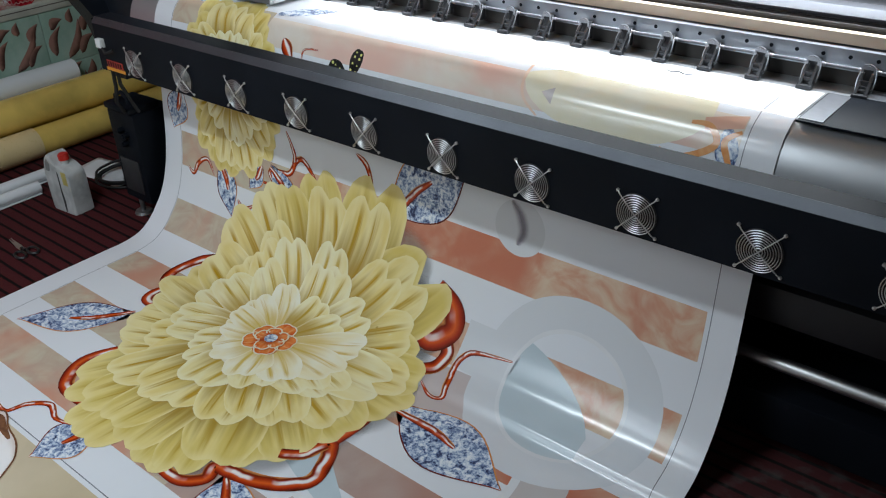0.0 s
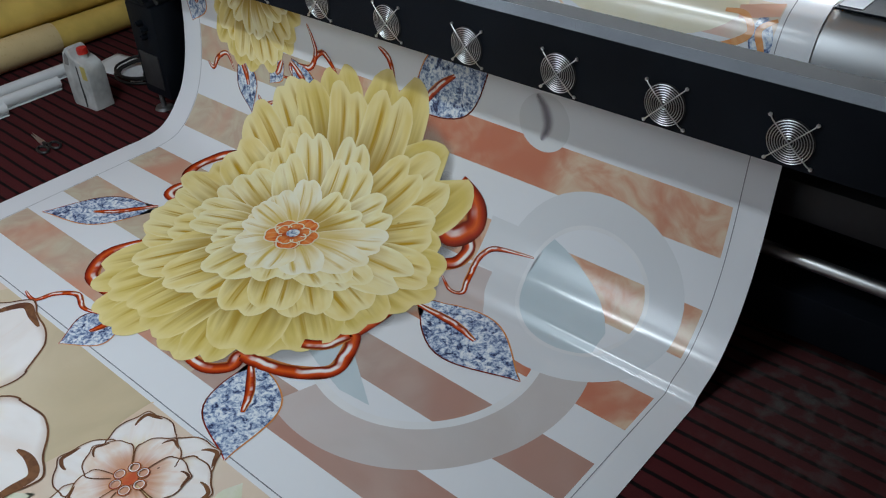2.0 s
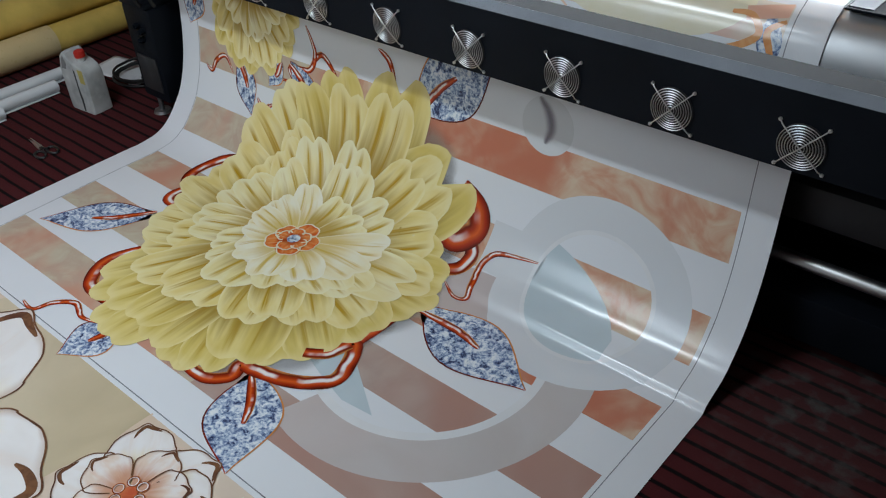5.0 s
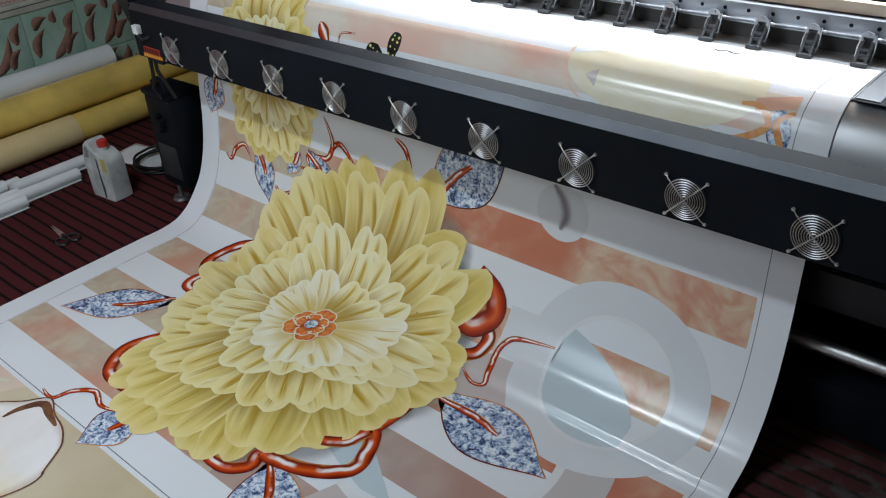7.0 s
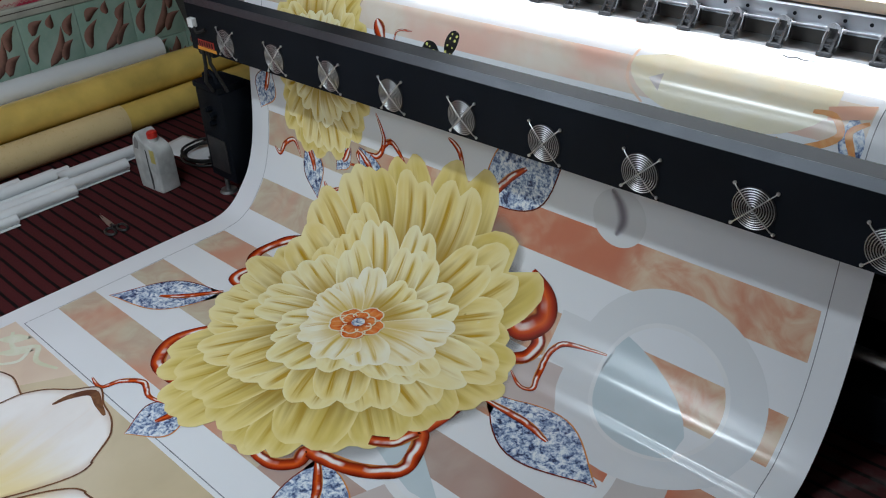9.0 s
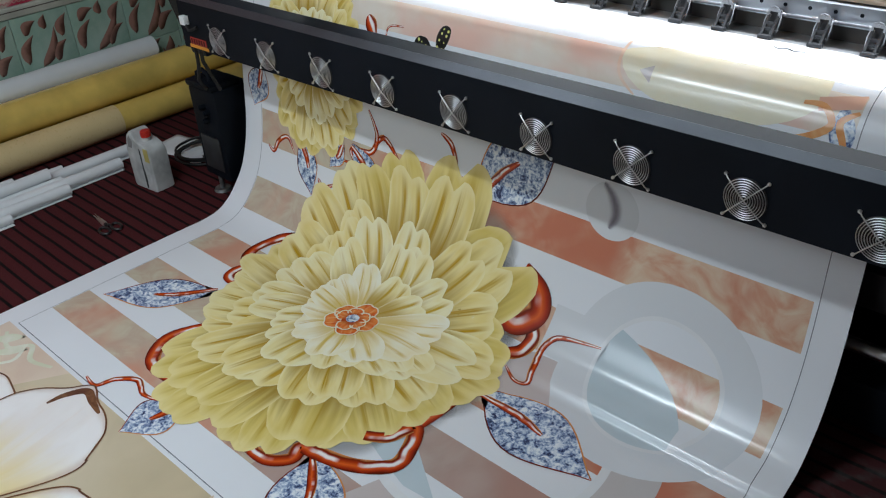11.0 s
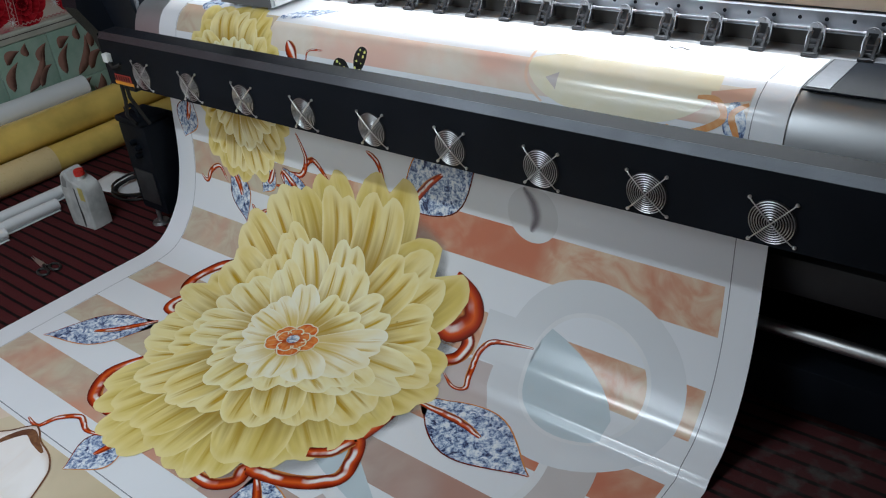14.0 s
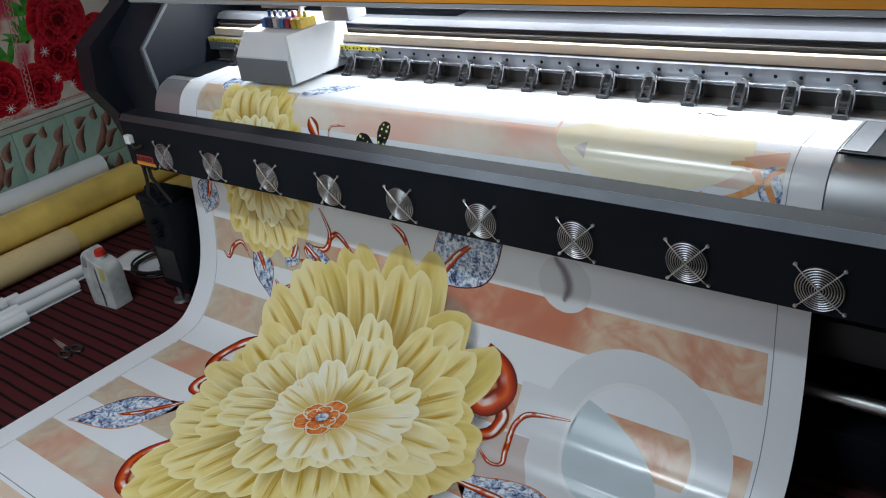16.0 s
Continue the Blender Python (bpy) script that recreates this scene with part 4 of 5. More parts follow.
part("take_up_bar", tube(bmesh.new(), (-0.40, 0.34, 0.285), (3.6, 0.34, 0.285), 0.021, 24), STEEL, printer, "polished steel take-up bar")
part("back_panel", B(-0.42, 3.6, 0.62, 0.70, 0.05, 0.52), BLACK, printer)
for x in (-0.36, 3.3):
    leg = part("leg", B(x - 0.06, x + 0.06, 0.36, 0.9, 0.04, 0.52, bevel=0.01), BLACK, printer)
    part("foot", tube(tube(bmesh.new(), (x, 0.42, 0.0), (x, 0.42, 0.012), 0.04, 20), (x, 0.42, 0.012), (x, 0.42, 0.06), 0.012, 12), STEEL, leg)
# dark trough behind the platen, the perforated bar, belt, rail and hood
part("trough", B(-0.42, 3.6, 0.66, 0.70, 0.90, 1.03), mat("trough_dark", (0.06, 0.055, 0.05), 0.5, 0.3, 3, 0.3), printer)
hole_bar = part("perforated_bar", B(-0.45, 3.6, 0.64, 0.72, 1.032, 1.088, bevel=0.002), ALU, printer, "aluminium bar with a row of dark holes")
HOLE = finish(tube(bmesh.new(), (0, 0, 0), (0, -0.0015, 0), 0.0055, 12), "hole", BLACK)
for k in range(56):
    q = new("hole", HOLE)
    q.parent, q.location = hole_bar, (-0.26 + 0.0695 * k, 0.6402, 1.068)
part("rod", tube(bmesh.new(), (-0.34, 0.622, 1.046), (3.6, 0.622, 1.046), 0.004, 10), RAILGREY, printer)
part("encoder_belt", B(-0.42, 3.6, 0.665, 0.69, 1.092, 1.122), mat("cream_belt", (0.62, 0.52, 0.40), 0.35, 0, 1.5, 0.12), printer, "cream drive belt")
# dark strip standing in for the shadow between belt and rail
part("rail_shadow_gap", B(-0.42, 3.6, 0.70, 0.74, 1.09, 1.145), DARKMETAL, printer)
part("rail", prism(bmesh.new(), [(0.70, 1.128), (0.692, 1.138), (0.71, 1.146), (0.71, 1.152), (0.694, 1.158), (0.71, 1.178), (0.74, 1.182), (0.76, 1.178), (0.76, 1.128)], 0, -0.42, 3.6), RAILGREY, printer, "ribbed aluminium carriage rail")
part("rear_wall", B(-0.42, 3.6, 0.86, 0.90, 0.90, 1.55), NAVY, printer)
part("cable_tray", B(0.9, 3.6, 0.765, 0.85, 1.165, 1.178, bevel=0.005), RAILGREY, printer, "grey cable tray")
part("hood_edge", prism(bmesh.new(), [(0.30, 1.322), (0.29, 1.328), (0.29, 1.34), (0.33, 1.342), (0.33, 1.322)], 0, -0.42, 3.6), GREY, printer)
part("hood", prism(bmesh.new(), [(0.285, 1.343), (0.28, 1.38), (0.40, 1.60), (0.90, 1.62), (0.90, 1.585), (0.42, 1.57), (0.315, 1.38), (0.315, 1.343)], 0, -0.42, 3.6), ORANGE, printer, "orange hood")
part("hood_liner", B(-0.42, 3.6, 0.82, 0.855, 1.236, 1.252), ALU, printer, "grey liner strip")
part("rear_trim", B(-0.30, 0.10, 0.845, 0.857, 1.19, 1.235), ORANGE, printer, "orange rear trim")
part("light_strip", B(-0.38, 2.60, 0.68, 0.72, 1.289, 1.302), LIGHTGREY, printer, "white light strip under the hood")


def pinch_meshes():
    steel = bmesh.new()
    prism(steel, [(-0.021, 0.012), (-0.021, 0.034), (-0.014, 0.044), (0, 0.048), (0.014, 0.044), (0.021, 0.034), (0.021, 0.012), (0.015, 0.012), (0.015, 0.030), (-0.015, 0.030), (-0.015, 0.012)], 1, -0.016, -0.012)
    for sd in (-1, 1):
        wire(steel, [(sd * 0.021, 0.0, 0.03), (sd * 0.026, -0.02, 0.0), (sd * 0.024, -0.035, -0.03)], 0.0025, 6)
        tube(steel, (sd * 0.021, 0.005, 0.02), (sd * 0.034, 0.005, 0.02), 0.006, 10)
    tube(steel, (0, -0.016, 0.037), (0, -0.0185, 0.037), 0.006, 10)
    dark = bmesh.new()
    lever = [(-0.003, 0.028), (-0.012, 0.03), (-0.062, -0.034), (-0.066, -0.046), (-0.058, -0.046), (-0.05, -0.036)]
    for a, b in ((-0.02, -0.011), (0.011, 0.02)):
        prism(dark, [(y - 0.002, z - 0.010) if z > 0 else (y, z) for y, z in lever], 0, a, b)
    box(dark, -0.024, 0.024, -0.07, -0.052, -0.047, -0.034, bevel=0.002)
    box(dark, -0.02, 0.02, -0.045, -0.036, -0.022, -0.014)
    box(dark, -0.02, 0.02, -0.034, -0.026, -0.008, 0.0)
    box(dark, -0.018, 0.018, 0.0, 0.02, -0.03, 0.03)
    tube(dark, (-0.018, -0.03, -0.037), (0.018, -0.03, -0.037), 0.008, 12)
    return finish(steel, "clip", mat("dull_steel", (0.30, 0.31, 0.33), 0.4, 0.7, 20, 0.2)), finish(dark, "lever", mat("dark_lever", (0.035, 0.036, 0.04), 0.4, 0.3, 20, 0.2))


CLIP, LEVER = pinch_meshes()
for k in range(26):
    x = -0.215 + 0.1397 * k
    pr = new("pinch_roller", CLIP)
    pr.parent, pr.location, pr.scale = printer, (x, 0.617, 1.0295), (0.84, 0.84, 0.84)
    pr["label"] = "spring-loaded pinch roller with a dark lever"
    q = new("lever", LEVER)
    q.parent = pr
# paper guides at both ends of the platen
gd = part("paper_guide", B(2.365, 2.66, 0.335, 0.56, 0.989, 0.994, bevel=0.001), BLACK, printer, "black sheet-metal paper guide")
part("guide_strip", B(2.37, 2.425, 0.345, 0.55, 0.994, 0.9965), mat("guide_grey", (0.16, 0.165, 0.18), 0.4, 0.5, 6, 0.15), gd)
part("guide_tab", B(2.43, 2.60, 0.56, 0.62, 0.989, 0.996), mat("guide_grey", (0.16, 0.165, 0.18)), gd)
part("left_guide", B(-0.41, -0.235, 0.40, 0.62, 0.988, 0.992), BLACK, printer)
tp = part("measuring_tape", B(-0.44, 0.62, 0.6375, 0.6395, 1.070, 1.086), mat("tape_yellow", (0.75, 0.66, 0.08), 0.5), printer, "yellow measuring tape with black marks")
for k in range(50):
    part("mark", B(-0.43 + 0.021 * k, -0.4245 + 0.021 * k, 0.6365, 0.6375, 1.073, 1.079 + 0.004 * (k % 2)), BLACK, tp)
# end panels: the left one shows
lp = part("end_panel", prism(bmesh.new(), [(0.34, 0.52), (0.27, 0.80), (0.18, 0.96), (0.21, 1.15), (0.43, 1.29), (0.60, 1.62), (1.05, 1.62), (1.05, 0.52)], 0, -0.82, -0.70), NAVY, printer, "dark blue angular end panel")
part("inner_shell", prism(bmesh.new(), [(0.38, 0.52), (0.34, 0.80), (0.30, 0.97), (0.30, 1.13), (0.47, 1.28), (0.62, 1.60), (1.0, 1.60), (1.0, 0.52)], 0, -0.699, -0.46), NAVY, lp)
bm = bmesh.new()
wire(bm, [(-0.435, 0.315, 0.90), (-0.435, 0.315, 0.98), (-0.435, 0.30, 1.13), (-0.435, 0.47, 1.28), (-0.435, 0.62, 1.46)], 0.009, 4)
part("edge_trim", bm, mat("trim_grey", (0.16, 0.17, 0.19), 0.5), lp, "grey edge trim")
part("right_end_panel", B(3.601, 3.9, 0.25, 1.05, 0.05, 1.62, bevel=0.03), NAVY, printer)

# ---- print carriage, at the left end of its run ----
car = thing("print_carriage", "grey boxy print carriage with ink dampers on top", "carriage")
part("cover", prism(bmesh.new(), [(0.37, 1.005), (0.37, 1.105), (0.43, 1.185), (0.70, 1.20), (0.70, 1.005)], 0, 0.095, 0.395), LIGHTGREY, car, "light grey carriage cover")
part("front_shield", B(0.097, 0.393, 0.364, 0.369, 1.006, 1.10, bevel=0.002), mat("shield_grey", (0.15, 0.155, 0.165), 0.5, 0, 3, 0.08), car, "darker grey front shield")
part("skirt", B(0.395, 0.405, 0.38, 0.69, 1.01, 1.19), LIGHTGREY, car)
part("board", B(0.20, 0.42, 0.46, 0.66, 1.270, 1.284, bevel=0.003), mat("white_board", (0.8, 0.82, 0.82), 0.4), car, "white top board")
part("post", B(0.21, 0.225, 0.63, 0.65, 1.19, 1.271), STEEL, car)
part("arm", B(0.42, 0.56, 0.56, 0.66, 1.20, 1.280, bevel=0.01), GREY, car)
for k, c in enumerate(((0.05, 0.12, 0.3), (0.03, 0.05, 0.1), (0.6, 0.6, 0.62), (0.1, 0.25, 0.5), (0.5, 0.05, 0.12), (0.75, 0.55, 0.06), (0.78, 0.6, 0.1))):
    x = 0.165 + 0.034 * k
    part("ink_damper", tube(B(x, x + 0.026, 0.47, 0.55, 1.191, 1.228, bevel=0.005), (x + 0.013, 0.51, 1.228), (x + 0.013, 0.51, 1.25), 0.007, 10), mat("damper_%s" % ("navy", "black", "clear", "cyan", "magenta", "amber", "yellow")[k], c, 0.3), car, "small coloured ink damper")

# ---- control box on a foot under the left end ----
unit = thing("control_box", "black metal control box on a levelling foot", "control box")
part("case", B(-0.50, -0.30, 0.10, 0.30, 0.075, 0.50, bevel=0.012), BLACK, unit)
part("top_cap", B(-0.51, -0.31, 0.095, 0.25, 0.50, 0.53, bevel=0.012), BLACK, unit)
part("sticker", B(-0.5035, -0.5, 0.13, 0.15, 0.29, 0.34), ORANGE, unit, "orange sticker")
part("front_plate", B(-0.47, -0.33, 0.094, 0.10, 0.12, 0.28, bevel=0.002), DARKMETAL, unit)
for x, z in ((-0.40, 0.42), (-0.37, 0.40), (-0.385, 0.36)):
    part("knob", tube(tube(bmesh.new(), (x, 0.10, z), (x, 0.078, z), 0.014, 14), (x, 0.078, z), (x, 0.070, z), 0.010, 14), BLACK, unit)
part("handle", wire(bmesh.new(), [(-0.45, 0.13, 0.525), (-0.45, 0.13, 0.56), (-0.42, 0.14, 0.575), (-0.38, 0.14, 0.56), (-0.37, 0.14, 0.525)], 0.01, 7), BLACK, unit)
bm = bmesh.new()
tube(bm, (-0.42, 0.12, 0), (-0.42, 0.12, 0.012), 0.042, 20, 0.036)
tube(bm, (-0.42, 0.12, 0.012), (-0.42, 0.12, 0.08), 0.011, 12)
part("foot", bm, mat("worn_steel", (0.2, 0.2, 0.2), 0.4, 0.8, 30, 0.3), unit, "round levelling foot")

# ---- rolls along the wall ----
VINYL = mat("yellow_film", (0.74, 0.52, 0.13), 0.22, 0, 5, 0.2, spec=0.6, coat=0.4)
KRAFT = mat("brown_wrap", (0.70, 0.54, 0.28), 0.3, 0, 2, 0.12, coat=0.2)
WHITEROLL = mat("white_wrap", (0.76, 0.78, 0.78), 0.4, 0, 4, 0.06)


def roll(name, label, x, z, r, y0, y1, material, core=True, group=""):
    ob = thing(name, label, "roll", group)
    bm = bmesh.new()
    rnd = random.Random(int(r * 1000 + x * 77))
    n, seg = 24, 28
    rings = []
    for i in range(n + 1):
        y = y0 + (y1 - y0) * i / n
        q = r * (1 + rnd.uniform(-0.012, 0.012))
        rings.append([bm.verts.new((x + q * math.cos(2 * math.pi * k / seg), y, z + q * math.sin(2 * math.pi * k / seg))) for k in range(seg)])
    for a, b in zip(rings, rings[1:]):
        for k in range(seg):
            bm.faces.new((a[k], b[k], b[(k + 1) % seg], a[(k + 1) % seg]))
    part("wrap", bm, material, ob)
    bm = bmesh.new()
    for y, s in ((y0, 1), (y1, -1)):
        tube(bm, (x, y + 0.004 * s, z), (x, y + 0.03 * s, z), r * 0.985, seg)
    part("end_face", bm, WHITEROLL, ob)
    if core:
        part("core", tube(bmesh.new(), (x, y0 - 0.005, z), (x, y1 + 0.005, z), min(0.038, r * 0.5), 16), mat("cardboard", (0.36, 0.25, 0.15), 0.8, 0, 20, 0.2), ob, "cardboard core")
    return ob


roll("film_roll", "roll of yellow wrapped film lying on the carpet", -1.46, 0.079, 0.078, -2.6, 1.3, VINYL, group="rolls by the wall")
roll("film_roll", "roll of yellow wrapped film stacked on another roll", -1.585, 0.215, 0.092, -2.6, 1.5, VINYL, group="rolls by the wall")
roll("film_roll", "yellow film roll lying behind the others", -1.665, 0.092, 0.090, -2.6, 1.5, VINYL, group="rolls by the wall")
roll("paper_roll", "thin white wrapped roll on top of the yellow rolls", -1.715, 0.315, 0.062, -2.6, 0.60, WHITEROLL, group="rolls by the wall")
roll_sleeve = thing("paper_sleeve", "brown paper sleeve round the front film roll", "sleeve")
part("sleeve", tube(bmesh.new(), (-1.46, -2.61, 0.079), (-1.46, 0.17, 0.079), 0.0805, 32, caps=False), KRAFT, roll_sleeve)

TUBEWHITE = mat("white_card", (0.74, 0.76, 0.77), 0.5, 0, 6, 0.06)
rnd = random.Random(4)
for x, z, y1, r in ((-0.975, 0.031, -0.36, 0.028), (-1.035, 0.031, -0.06, 0.029), (-1.085, 0.03, -0.34, 0.027), (-1.15, 0.031, 0.05, 0.03), (-1.205, 0.03, -0.28, 0.027), (-1.265, 0.03, -0.50, 0.027), (-1.115, 0.078, -0.38, 0.027), (-0.925, 0.024, -0.66, 0.022)):
    tb = thing("paper_tube", "white rolled-up paper tube on the carpet", "tube", "tubes on the floor")
    bm = bmesh.new()
    dx = rnd.uniform(-0.02, 0.02)
    seg = 20
    rings = []
    for y, q in ((y1, r - 0.0025), (y1, r), (y1 - 0.9, r), (y1 - 1.9, r), (y1 - 1.9, r - 0.0025), (y1, r - 0.0025)):
        rings.append([bm.verts.new((x + dx * (y1 - y) + q * math.cos(2 * math.pi * k / seg), y, z + q * math.sin(2 * math.pi * k / seg))) for k in range(seg)])
    for a, b in zip(rings[:-1], rings[1:]):
        for k in range(seg):
            bm.faces.new((a[k], a[(k + 1) % seg], b[(k + 1) % seg], b[k]))
    bmesh.ops.recalc_face_normals(bm, faces=bm.faces)
    part("tube", bm, TUBEWHITE, tb)
    fl = bmesh.new()
    box(fl, x + dx * 0.5 + r * 0.2, x + dx * 0.5 + r * 1.25, y1 - 0.5, y1 - 0.004, max(0.002, z - r), max(0.003, z - r) + 0.0012)
    part("loose_edge", fl, TUBEWHITE, tb)

# ---- jerrycan ----
can = thing("jerrycan", "used translucent white plastic jerrycan with a red cap", "jerrycan", at=(-0.735, -0.05, 0))
can.rotation_euler = (0, 0, radians(5))
can.scale = (0.78, 0.88, 1.0)
HDPE = mat("cloudy_plastic", (0.46, 0.47, 0.46), 0.42, 0, 12, 0.3, 0.1, 60)
bm = bmesh.new()
prof = [(-0.105, 0.0), (-0.115, 0.012), (-0.118, 0.19), (-0.112, 0.215), (-0.09, 0.265), (-0.055, 0.29), (-0.03, 0.285), (-0.012, 0.262), (0.0, 0.252), (0.05, 0.245), (0.09, 0.232), (0.112, 0.212), (0.118, 0.19), (0.115, 0.012), (0.105, 0.0)]
levels = ((-0.055, 0.93), (-0.05, 0.985), (-0.03, 1.0), (0.03, 1.0), (0.05, 0.985), (0.055, 0.93))
rings = [[bm.verts.new((x * k, y, 0.13 + (z - 0.13) * k)) for x, z in prof] for y, k in levels]
for a, b in zip(rings, rings[1:]):
    for i in range(len(prof)):
        j = (i + 1) % len(prof)
        bm.faces.new((a[i], a[j], b[j], b[i]))
bm.faces.new(rings[0][::-1]), bm.faces.new(rings[-1])
bmesh.ops.recalc_face_normals(bm, faces=bm.faces)
for v in bm.verts:
    v.co.z = max(v.co.z - 0.009, 0.0)
part("body", bm, HDPE, can)
# solid dark grey block; its colour stands in for the shaded handle opening
part("handle_gap", prism(bmesh.new(), [(-0.088, 0.20), (-0.075, 0.245), (-0.052, 0.262), (-0.035, 0.235), (-0.05, 0.20)], 1, -0.0565, 0.0565), mat("gap_shade", (0.2, 0.2, 0.2), 0.6), can)
part("neck", tube(bmesh.new(), (0.03, 0, 0.228), (0.03, 0, 0.256), 0.024, 20), HDPE, can)
bm = bmesh.new()
tube(bm, (0.03, 0, 0.254), (0.03, 0, 0.283), 0.027, 24, 0.025)
for k in range(24):
    a = 2 * math.pi * k / 24
    box(bm, 0.03 + 0.0262 * math.cos(a) - 0.0012, 0.03 + 0.0262 * math.cos(a) + 0.0012, 0.0262 * math.sin(a) - 0.0012, 0.0262 * math.sin(a) + 0.0012, 0.256, 0.280)
part("cap", bm, mat("red_plastic", (0.55, 0.03, 0.02), 0.35), can, "red screw cap")
# narrow darker strip down the front face
part("ink_run", prism(bmesh.new(), [(0.018, 0.21), (0.03, 0.20), (0.026, 0.12), (0.034, 0.06), (0.026, 0.005), (0.012, 0.005), (0.014, 0.10)], 1, -0.0568, -0.056), mat("streak_dark", (0.05, 0.05, 0.05), 0.6), can, "narrow dark streak down the can")
part("label_patch", B(0.06, 0.105, -0.0568, -0.0555, 0.15, 0.215), mat("yellow_stain", (0.5, 0.42, 0.12), 0.6), can, "faded yellow label")

# ---- scissors ----
sc = thing("scissors", "black-handled steel scissors lying on the carpet", "scissors", at=(-0.56, -0.405, 0.0))
sc.rotation_euler = (0, 0, radians(-6))
for sd in (-1, 1):
    part("blade", prism(bmesh.new(), [(-0.13, 0.004 * sd), (-0.02, 0.012 * sd), (0.02, 0.010 * sd), (0.02, -0.004 * sd), (-0.02, -0.004 * sd)], 2, 0.002 + 0.002 * (sd > 0), 0.004 + 0.002 * (sd > 0)), STEEL, sc)
    bm = bmesh.new()
    wire(bm, [(0.062 + 0.036 * math.cos(2 * math.pi * k / 16), -sd * 0.027 + 0.02 * math.sin(2 * math.pi * k / 16), 0.007) for k in range(16)], 0.006, 6, True)
    wire(bm, [(0.0, 0.003 * sd, 0.006), (0.03, -0.012 * sd, 0.007)], 0.006, 6)
    part("handle", bm, mat("black_grip", (0.012, 0.012, 0.013), 0.45), sc)
part("pivot", tube(bmesh.new(), (0, 0, 0.002), (0, 0, 0.009), 0.005, 12), STEEL, sc)

# ---- cable coil and papers ----
coil = thing("cable_coil", "coil of black power cable on the carpet", "cable")
bm = bmesh.new()
rnd = random.Random(8)
pts = []
for k in range(96):
    a = 2 * math.pi * k / 24
    pts.append((-0.83 + (0.125 + 0.018 * math.sin(a * 0.37)) * math.cos(a) + 0.008 * (k // 24), 0.255 + (0.10 + 0.012 * math.cos(a * 0.29)) * math.sin(a), 0.012 + 0.012 * (k // 24) + 0.02 * max(0, math.sin(a))))
pts += [(-0.72, 0.22, 0.05), (-0.62, 0.2, 0.03), (-0.52, 0.22, 0.012)]
part("cable", wire(bm, pts, 0.0065, 7), mat("rubber", (0.01, 0.01, 0.01), 0.6), coil)
for x, y, a, w, h in ((-1.0, 0.27, 12, 0.30, 0.2), (-0.86, 0.30, -20, 0.26, 0.18)):
    pp = thing("waste_paper", "crumpled scrap of white paper under the cable", "paper", at=(x, y, 0.001))
    pp.rotation_euler = (0, 0, radians(a))
    bm = bmesh.new()
    bmesh.ops.create_grid(bm, x_segments=10, y_segments=8, size=0.5)
    for v in bm.verts:
        v.co = (v.co.x * w, v.co.y * h, 0.003 + 0.010 * noise.noise(Vector((v.co.x * 4 + x, v.co.y * 4, a))) ** 2 + 0.004 * abs(v.co.x))
    ob = part("sheet", bm, TUBEWHITE, pp)
    sol = ob.modifiers.new("thick", "SOLIDIFY")
    sol.thickness = 0.0006

# ---- tiled wall and the fabric above it ----
wall = bpy.data.objects["wall_left"]
k = Nodes("glazed_green_tile", 0.3)
n1, n2 = k.noise(k.where(), 7, 5), k.noise(k.where(), 45, 4)
rnd_o = k.n.new("ShaderNodeObjectInfo").outputs["Random"]
col = k.mix(k.step(n1, 0.35, 0.7), (0.29, 0.43, 0.34), (0.41, 0.54, 0.45))
col = k.mix(k.math("MULTIPLY", k.step(n2, 0.5, 0.75), 0.25), col, (0.46, 0.52, 0.44))
TILE = k.done(k.mix(k.math("MULTIPLY", rnd_o, 0.25), col, (0.28, 0.41, 0.35)))
k = Nodes("painted_leaf", 0.35)
u, v = k.uv()
n1 = k.noise(k.where(), 30, 4)
LEAFRED = k.done(k.mix(k.step(k.math("ADD", v, k.math("MULTIPLY", k.math("SUBTRACT", n1, 0.5), 1.4)), -0.9, 0.6), (0.08, 0.035, 0.025), (0.33, 0.17, 0.13)))
tile_bm = bmesh.new()
box(tile_bm, 0, 0.008, 0.0015, 0.3085, 0.0015, 0.2985, bevel=0.0018)
TILEMESH = finish(tile_bm, "tile", TILE)
tile_at = []
for i in range(-9, 4):
    for j in range(0, 3):
        q = new("tile", TILEMESH)
        q.parent, q.location = wall, (-1.80, 0.205 + 0.31 * i, -0.262 + 0.30 * j)
        if j == 0:
            q.location.z = -0.262
        tile_at.append((0.205 + 0.31 * i, -0.262 + 0.30 * j))
for q in [o for o in scene.objects if o.name.startswith("tile") and o.parent == wall and o.location.z < -0.1]:
    q.location.x = -1.809


def leaf_relief(bm, uv, y, z, ang, L, W, bend):
    """A swept leaf, raised from the tile."""
    ca, sa = math.cos(ang), math.sin(ang)
    top = []
    for i in range(9):
        t = i / 8
        h = W * math.sin(math.pi * t ** 0.8) ** 0.8 * (1 - 0.45 * t)
        cx, cy = L * t, bend * L * math.sin(math.pi * t) * 0.35
        row = []
        for j, a in enumerate((-1, 0, 1)):
            py, pz = cx, cy + a * h * 0.5
            vv = bm.verts.new((-1.7915 + (0.004 if a == 0 and 0 < t < 1 else 0.0012), y + ca * py - sa * pz, z + sa * py + ca * pz))
            row.append((vv, (t, a)))
        top.append(row)
    for r0, r1 in zip(top, top[1:]):
        for j in range(2):
            f = bm.faces.new((r0[j][0], r0[j + 1][0], r1[j + 1][0], r1[j][0]))
            for lp, q in zip(f.loops, (r0[j], r0[j + 1], r1[j + 1], r1[j])):
                lp[uv].uv = q[1]


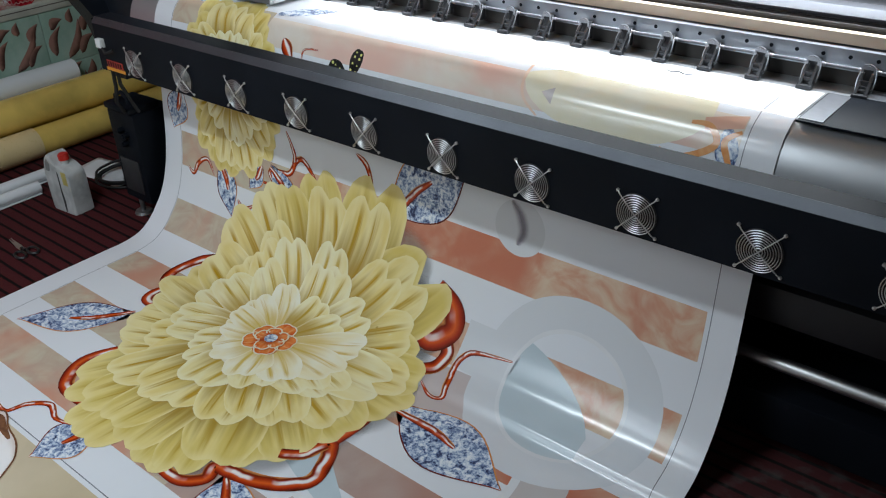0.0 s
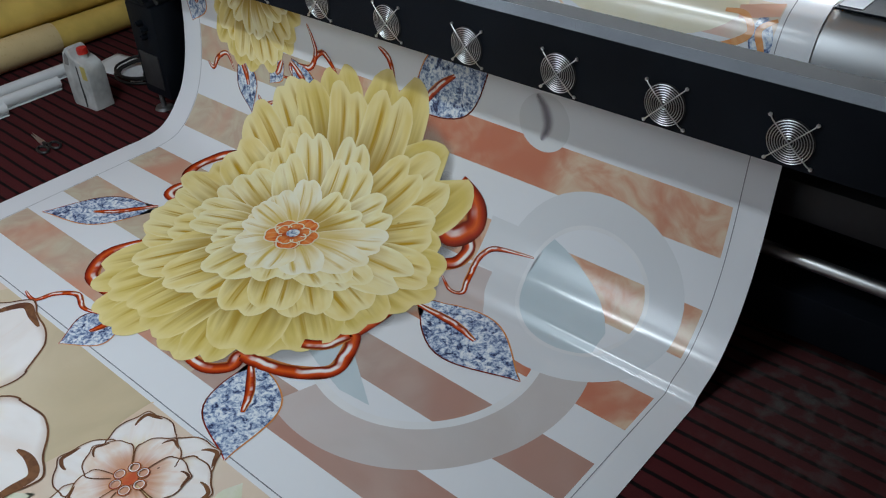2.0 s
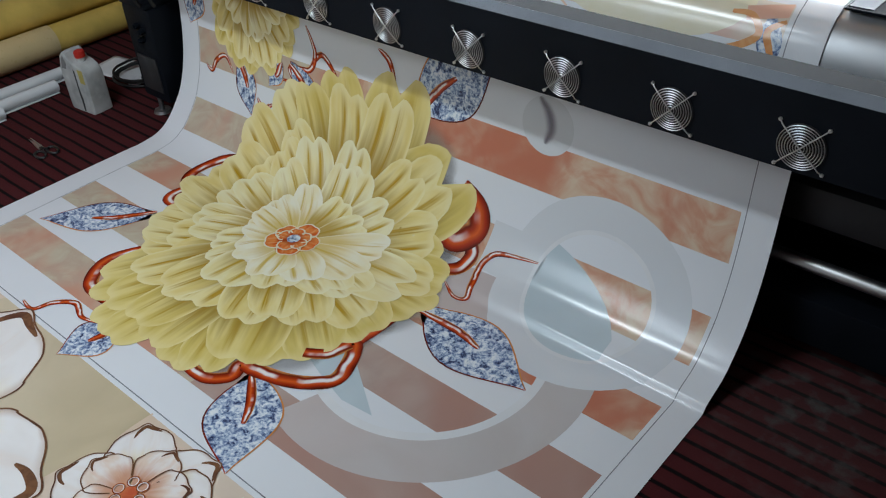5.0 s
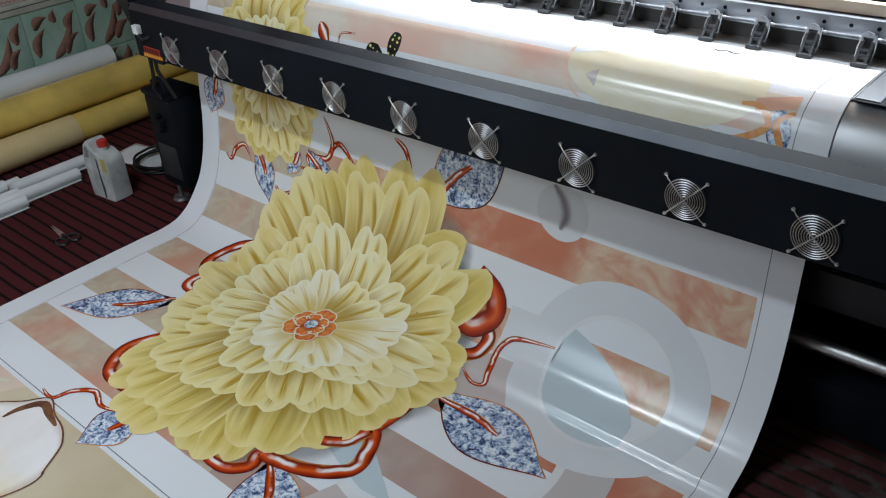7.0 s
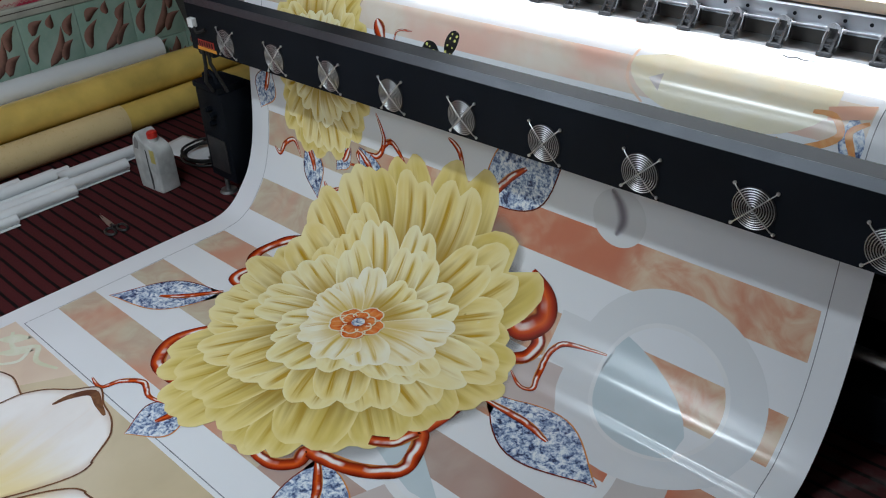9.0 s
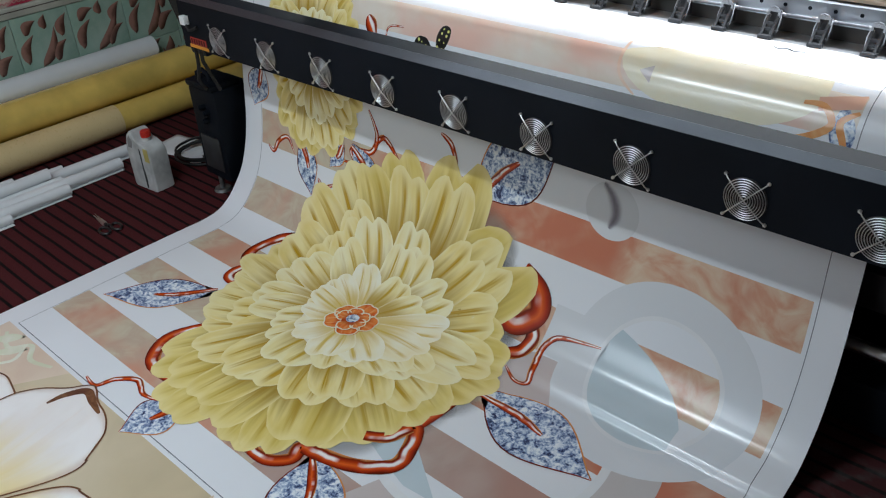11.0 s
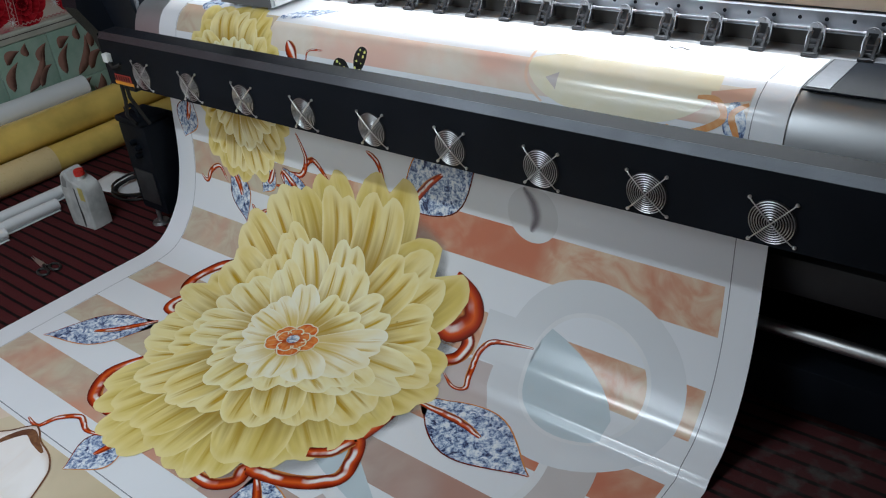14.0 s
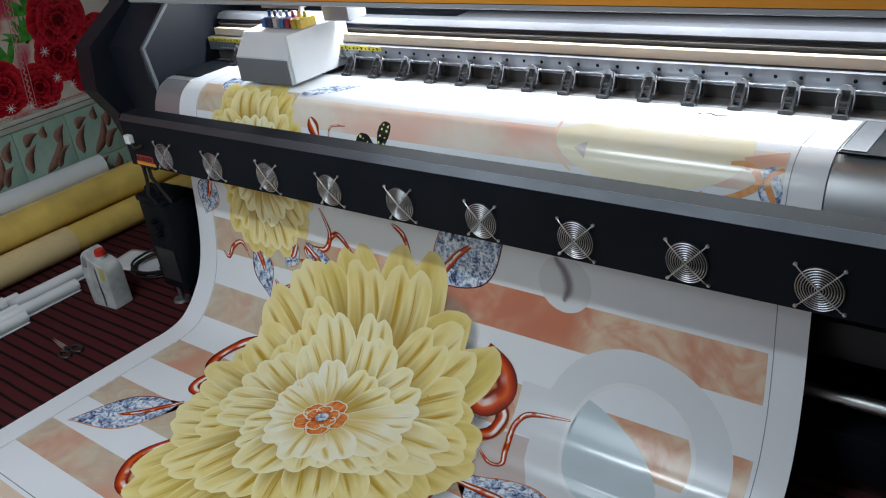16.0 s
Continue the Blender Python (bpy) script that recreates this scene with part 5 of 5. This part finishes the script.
# leaf, place on its tile, angle, length, width, bend
SET = ((0.05, 0.03, 62, 0.20, 0.055, 0.5), (0.14, 0.07, 75, 0.17, 0.045, -0.5), (0.23, 0.02, 55, 0.13, 0.06, 0.6), (0.03, 0.21, 58, 0.09, 0.045, 0.5), (0.20, 0.18, 68, 0.12, 0.05, -0.4), (0.12, 0.22, 40, 0.09, 0.04, 0.5), (0.27, 0.12, 80, 0.1, 0.04, 0.4))
SET2 = ((0.04, 0.05, 70, 0.16, 0.05, 0.5), (0.11, 0.02, 60, 0.24, 0.05, -0.35), (0.20, 0.03, 50, 0.13, 0.055, 0.6), (0.24, 0.15, 66, 0.13, 0.05, 0.5), (0.05, 0.2, 35, 0.1, 0.05, 0.6), (0.17, 0.21, 75, 0.08, 0.04, 0.4))
rnd = random.Random(12)
for n, (ty, tz) in enumerate(tile_at):
    if tz < -0.2 or not -1.7 < ty < 0.95:
        continue
    bm = bmesh.new()
    uv = bm.loops.layers.uv.new("UVMap")
    for a, b, ang, L, W, bd in (SET if (n // 3 + n) % 2 else SET2):
        L2 = L * rnd.uniform(0.9, 1.1)
        leaf_relief(bm, uv, ty + a + rnd.uniform(-0.008, 0.008), tz + b, radians(ang + rnd.uniform(-8, 8)), L2, W * 1.35, bd)
    part("tile_leaves", bm, LEAFRED, wall, "raised reddish-brown leaf relief")
# marble trim, then a rose-printed cloth hanging above it
TRIM = mat("trim_cream", (0.50, 0.50, 0.43), 0.35, 0, 8, 0.15)
trim = tagged(part("trim", prism(bmesh.new(), [(-1.80, 0.642), (-1.785, 0.642), (-1.780, 0.655), (-1.780, 0.690), (-1.786, 0.698), (-1.80, 0.698)], 1, -4.0, 3.0), TRIM), "cream tile trim above the green tiles", "trim", kind="structure")
part("trim_line", B(-1.7815, -1.7790, -4.0, 3.0, 0.672, 0.677), mat("trim_dark", (0.08, 0.06, 0.05), 0.5), trim)
cloth = thing("wall_hanging", "wall hanging printed with red roses and green leaves", "wall hanging")
k = Nodes("cloth_ground", 0.5)
n1 = k.noise(k.where(), 3.2, 5, 1.0)
CLOTH = k.done(k.ramp(n1, (0.35, (0.42, 0.02, 0.05)), (0.47, (0.55, 0.05, 0.10)), (0.55, (0.62, 0.50, 0.42)), (0.7, (0.66, 0.58, 0.50))))
part("cloth", B(-1.80, -1.792, -3.2, 2.6, 0.70, 2.3), CLOTH, cloth)
ROSE = petal_ink("rose_red", (0.55, 0.02, 0.03), (0.34, 0.008, 0.015), (0.16, 0.0, 0.006), (0.05, 0.0, 0.003), (0.62, 0.06, 0.07), 0.5, 0.9, 0.45, 0.9)
FERN = mat("fern_green", (0.05, 0.25, 0.03), 0.5, 0, 30, 0.5)
GLINT = mat("star_white", (0.85, 0.8, 0.8), 0.5)
RICK = mat("rickrack_pink", (0.55, 0.25, 0.24), 0.5, 0, 60, 0.3)


def wall_flat(name, shapes, material, label="", off=0.0):
    """Flat shapes on the hanging; shapes are Flat drawings in y, z."""
    bm = shapes.bm
    bmesh.ops.triangulate(bm, faces=[f for f in bm.faces if len(f.verts) > 4])
    for v in bm.verts:
        v.co = (-1.7915 + off + v.co.z, v.co.x, v.co.y)
    return part(name, bm, material, cloth, label, smooth=False)


rnd = random.Random(3)
for cy, cz, r in ((0.66, 1.13, 0.17), (0.60, 0.95, 0.14), (0.73, 0.82, 0.12), (0.44, 0.82, 0.13), (0.25, 0.86, 0.14), (0.10, 1.05, 0.15), (-0.15, 0.9, 0.15), (0.86, 0.98, 0.15), (-0.4, 1.1, 0.16)):
    rose = wall_flat("rose", Flat().ring((cy, cz), 0.0, r * 0.7, 0.0004), ROSE, "full-blown red rose")
    for kk, (f, n) in enumerate(((1.0, 7), (0.74, 6), (0.48, 5), (0.28, 4))):
        for i, t in enumerate(circle_tips((cy, cz), r * f, n, rnd.uniform(0, 2), 0.1, int(cy * 100) + kk)):
            wall_flat("petal", Flat().petal((cy, cz), t, r * f * 1.15, 0.0006 + 0.0008 * kk + 0.0001 * i, -0.02, 0.05), ROSE).parent = rose
for cy, cz in ((0.46, 1.07), (0.33, 0.97), (0.80, 1.26), (0.52, 1.2), (0.2, 1.2), (-0.05, 1.1)):
    fl = Flat()
    for i in range(9):
        a = radians(rnd.uniform(10, 170))
        fl.leaf((cy, cz), (cy + 0.14 * math.cos(a), cz + 0.14 * math.sin(a)), 0.035, 0.0003 + 0.00003 * i)
    wall_flat("fern", fl, FERN, "green leaves")
fl = Flat()
for cy, cz in ((0.53, 0.99), (0.70, 0.93), (0.55, 0.84), (0.25, 0.76), (0.36, 0.74), (0.62, 0.78)):
    for i in range(4):
        a = math.pi * i / 4
        d = (0.03 * math.cos(a), 0.03 * math.sin(a))
        fl.band([(cy - d[0], cz - d[1]), (cy, cz), (cy + d[0], cz + d[1])], 0.004, 0.005 + 0.0001 * i, 0.95)
wall_flat("glints", fl, GLINT, "white star glints")
fl = Flat()
zig = [(-1.5 + 0.0125 * i, 0.712 + 0.011 * (i % 2)) for i in range(260)]
for a, b in zip(zig, zig[1:]):
    fl.band([a, b], 0.006, 0.0052)
for y0 in (0.36, -0.35):
    for i in range(60):
        z0 = 0.725 + 0.016 * i
        sl = (z0 - 0.72) * 0.10
        fl.band([(y0 + sl + 0.014 * (i % 2), z0), (y0 + sl + 0.014 * ((i + 1) % 2), z0 + 0.016)], 0.007, 0.0052)
        fl.band([(y0 + sl - 0.012, z0), (y0 + sl - 0.0105, z0 + 0.016)], 0.004, 0.0053)
        fl.band([(y0 + sl + 0.027, z0), (y0 + sl + 0.0285, z0 + 0.016)], 0.004, 0.0053)
wall_flat("rickrack", fl, RICK, "pink zigzag braid")
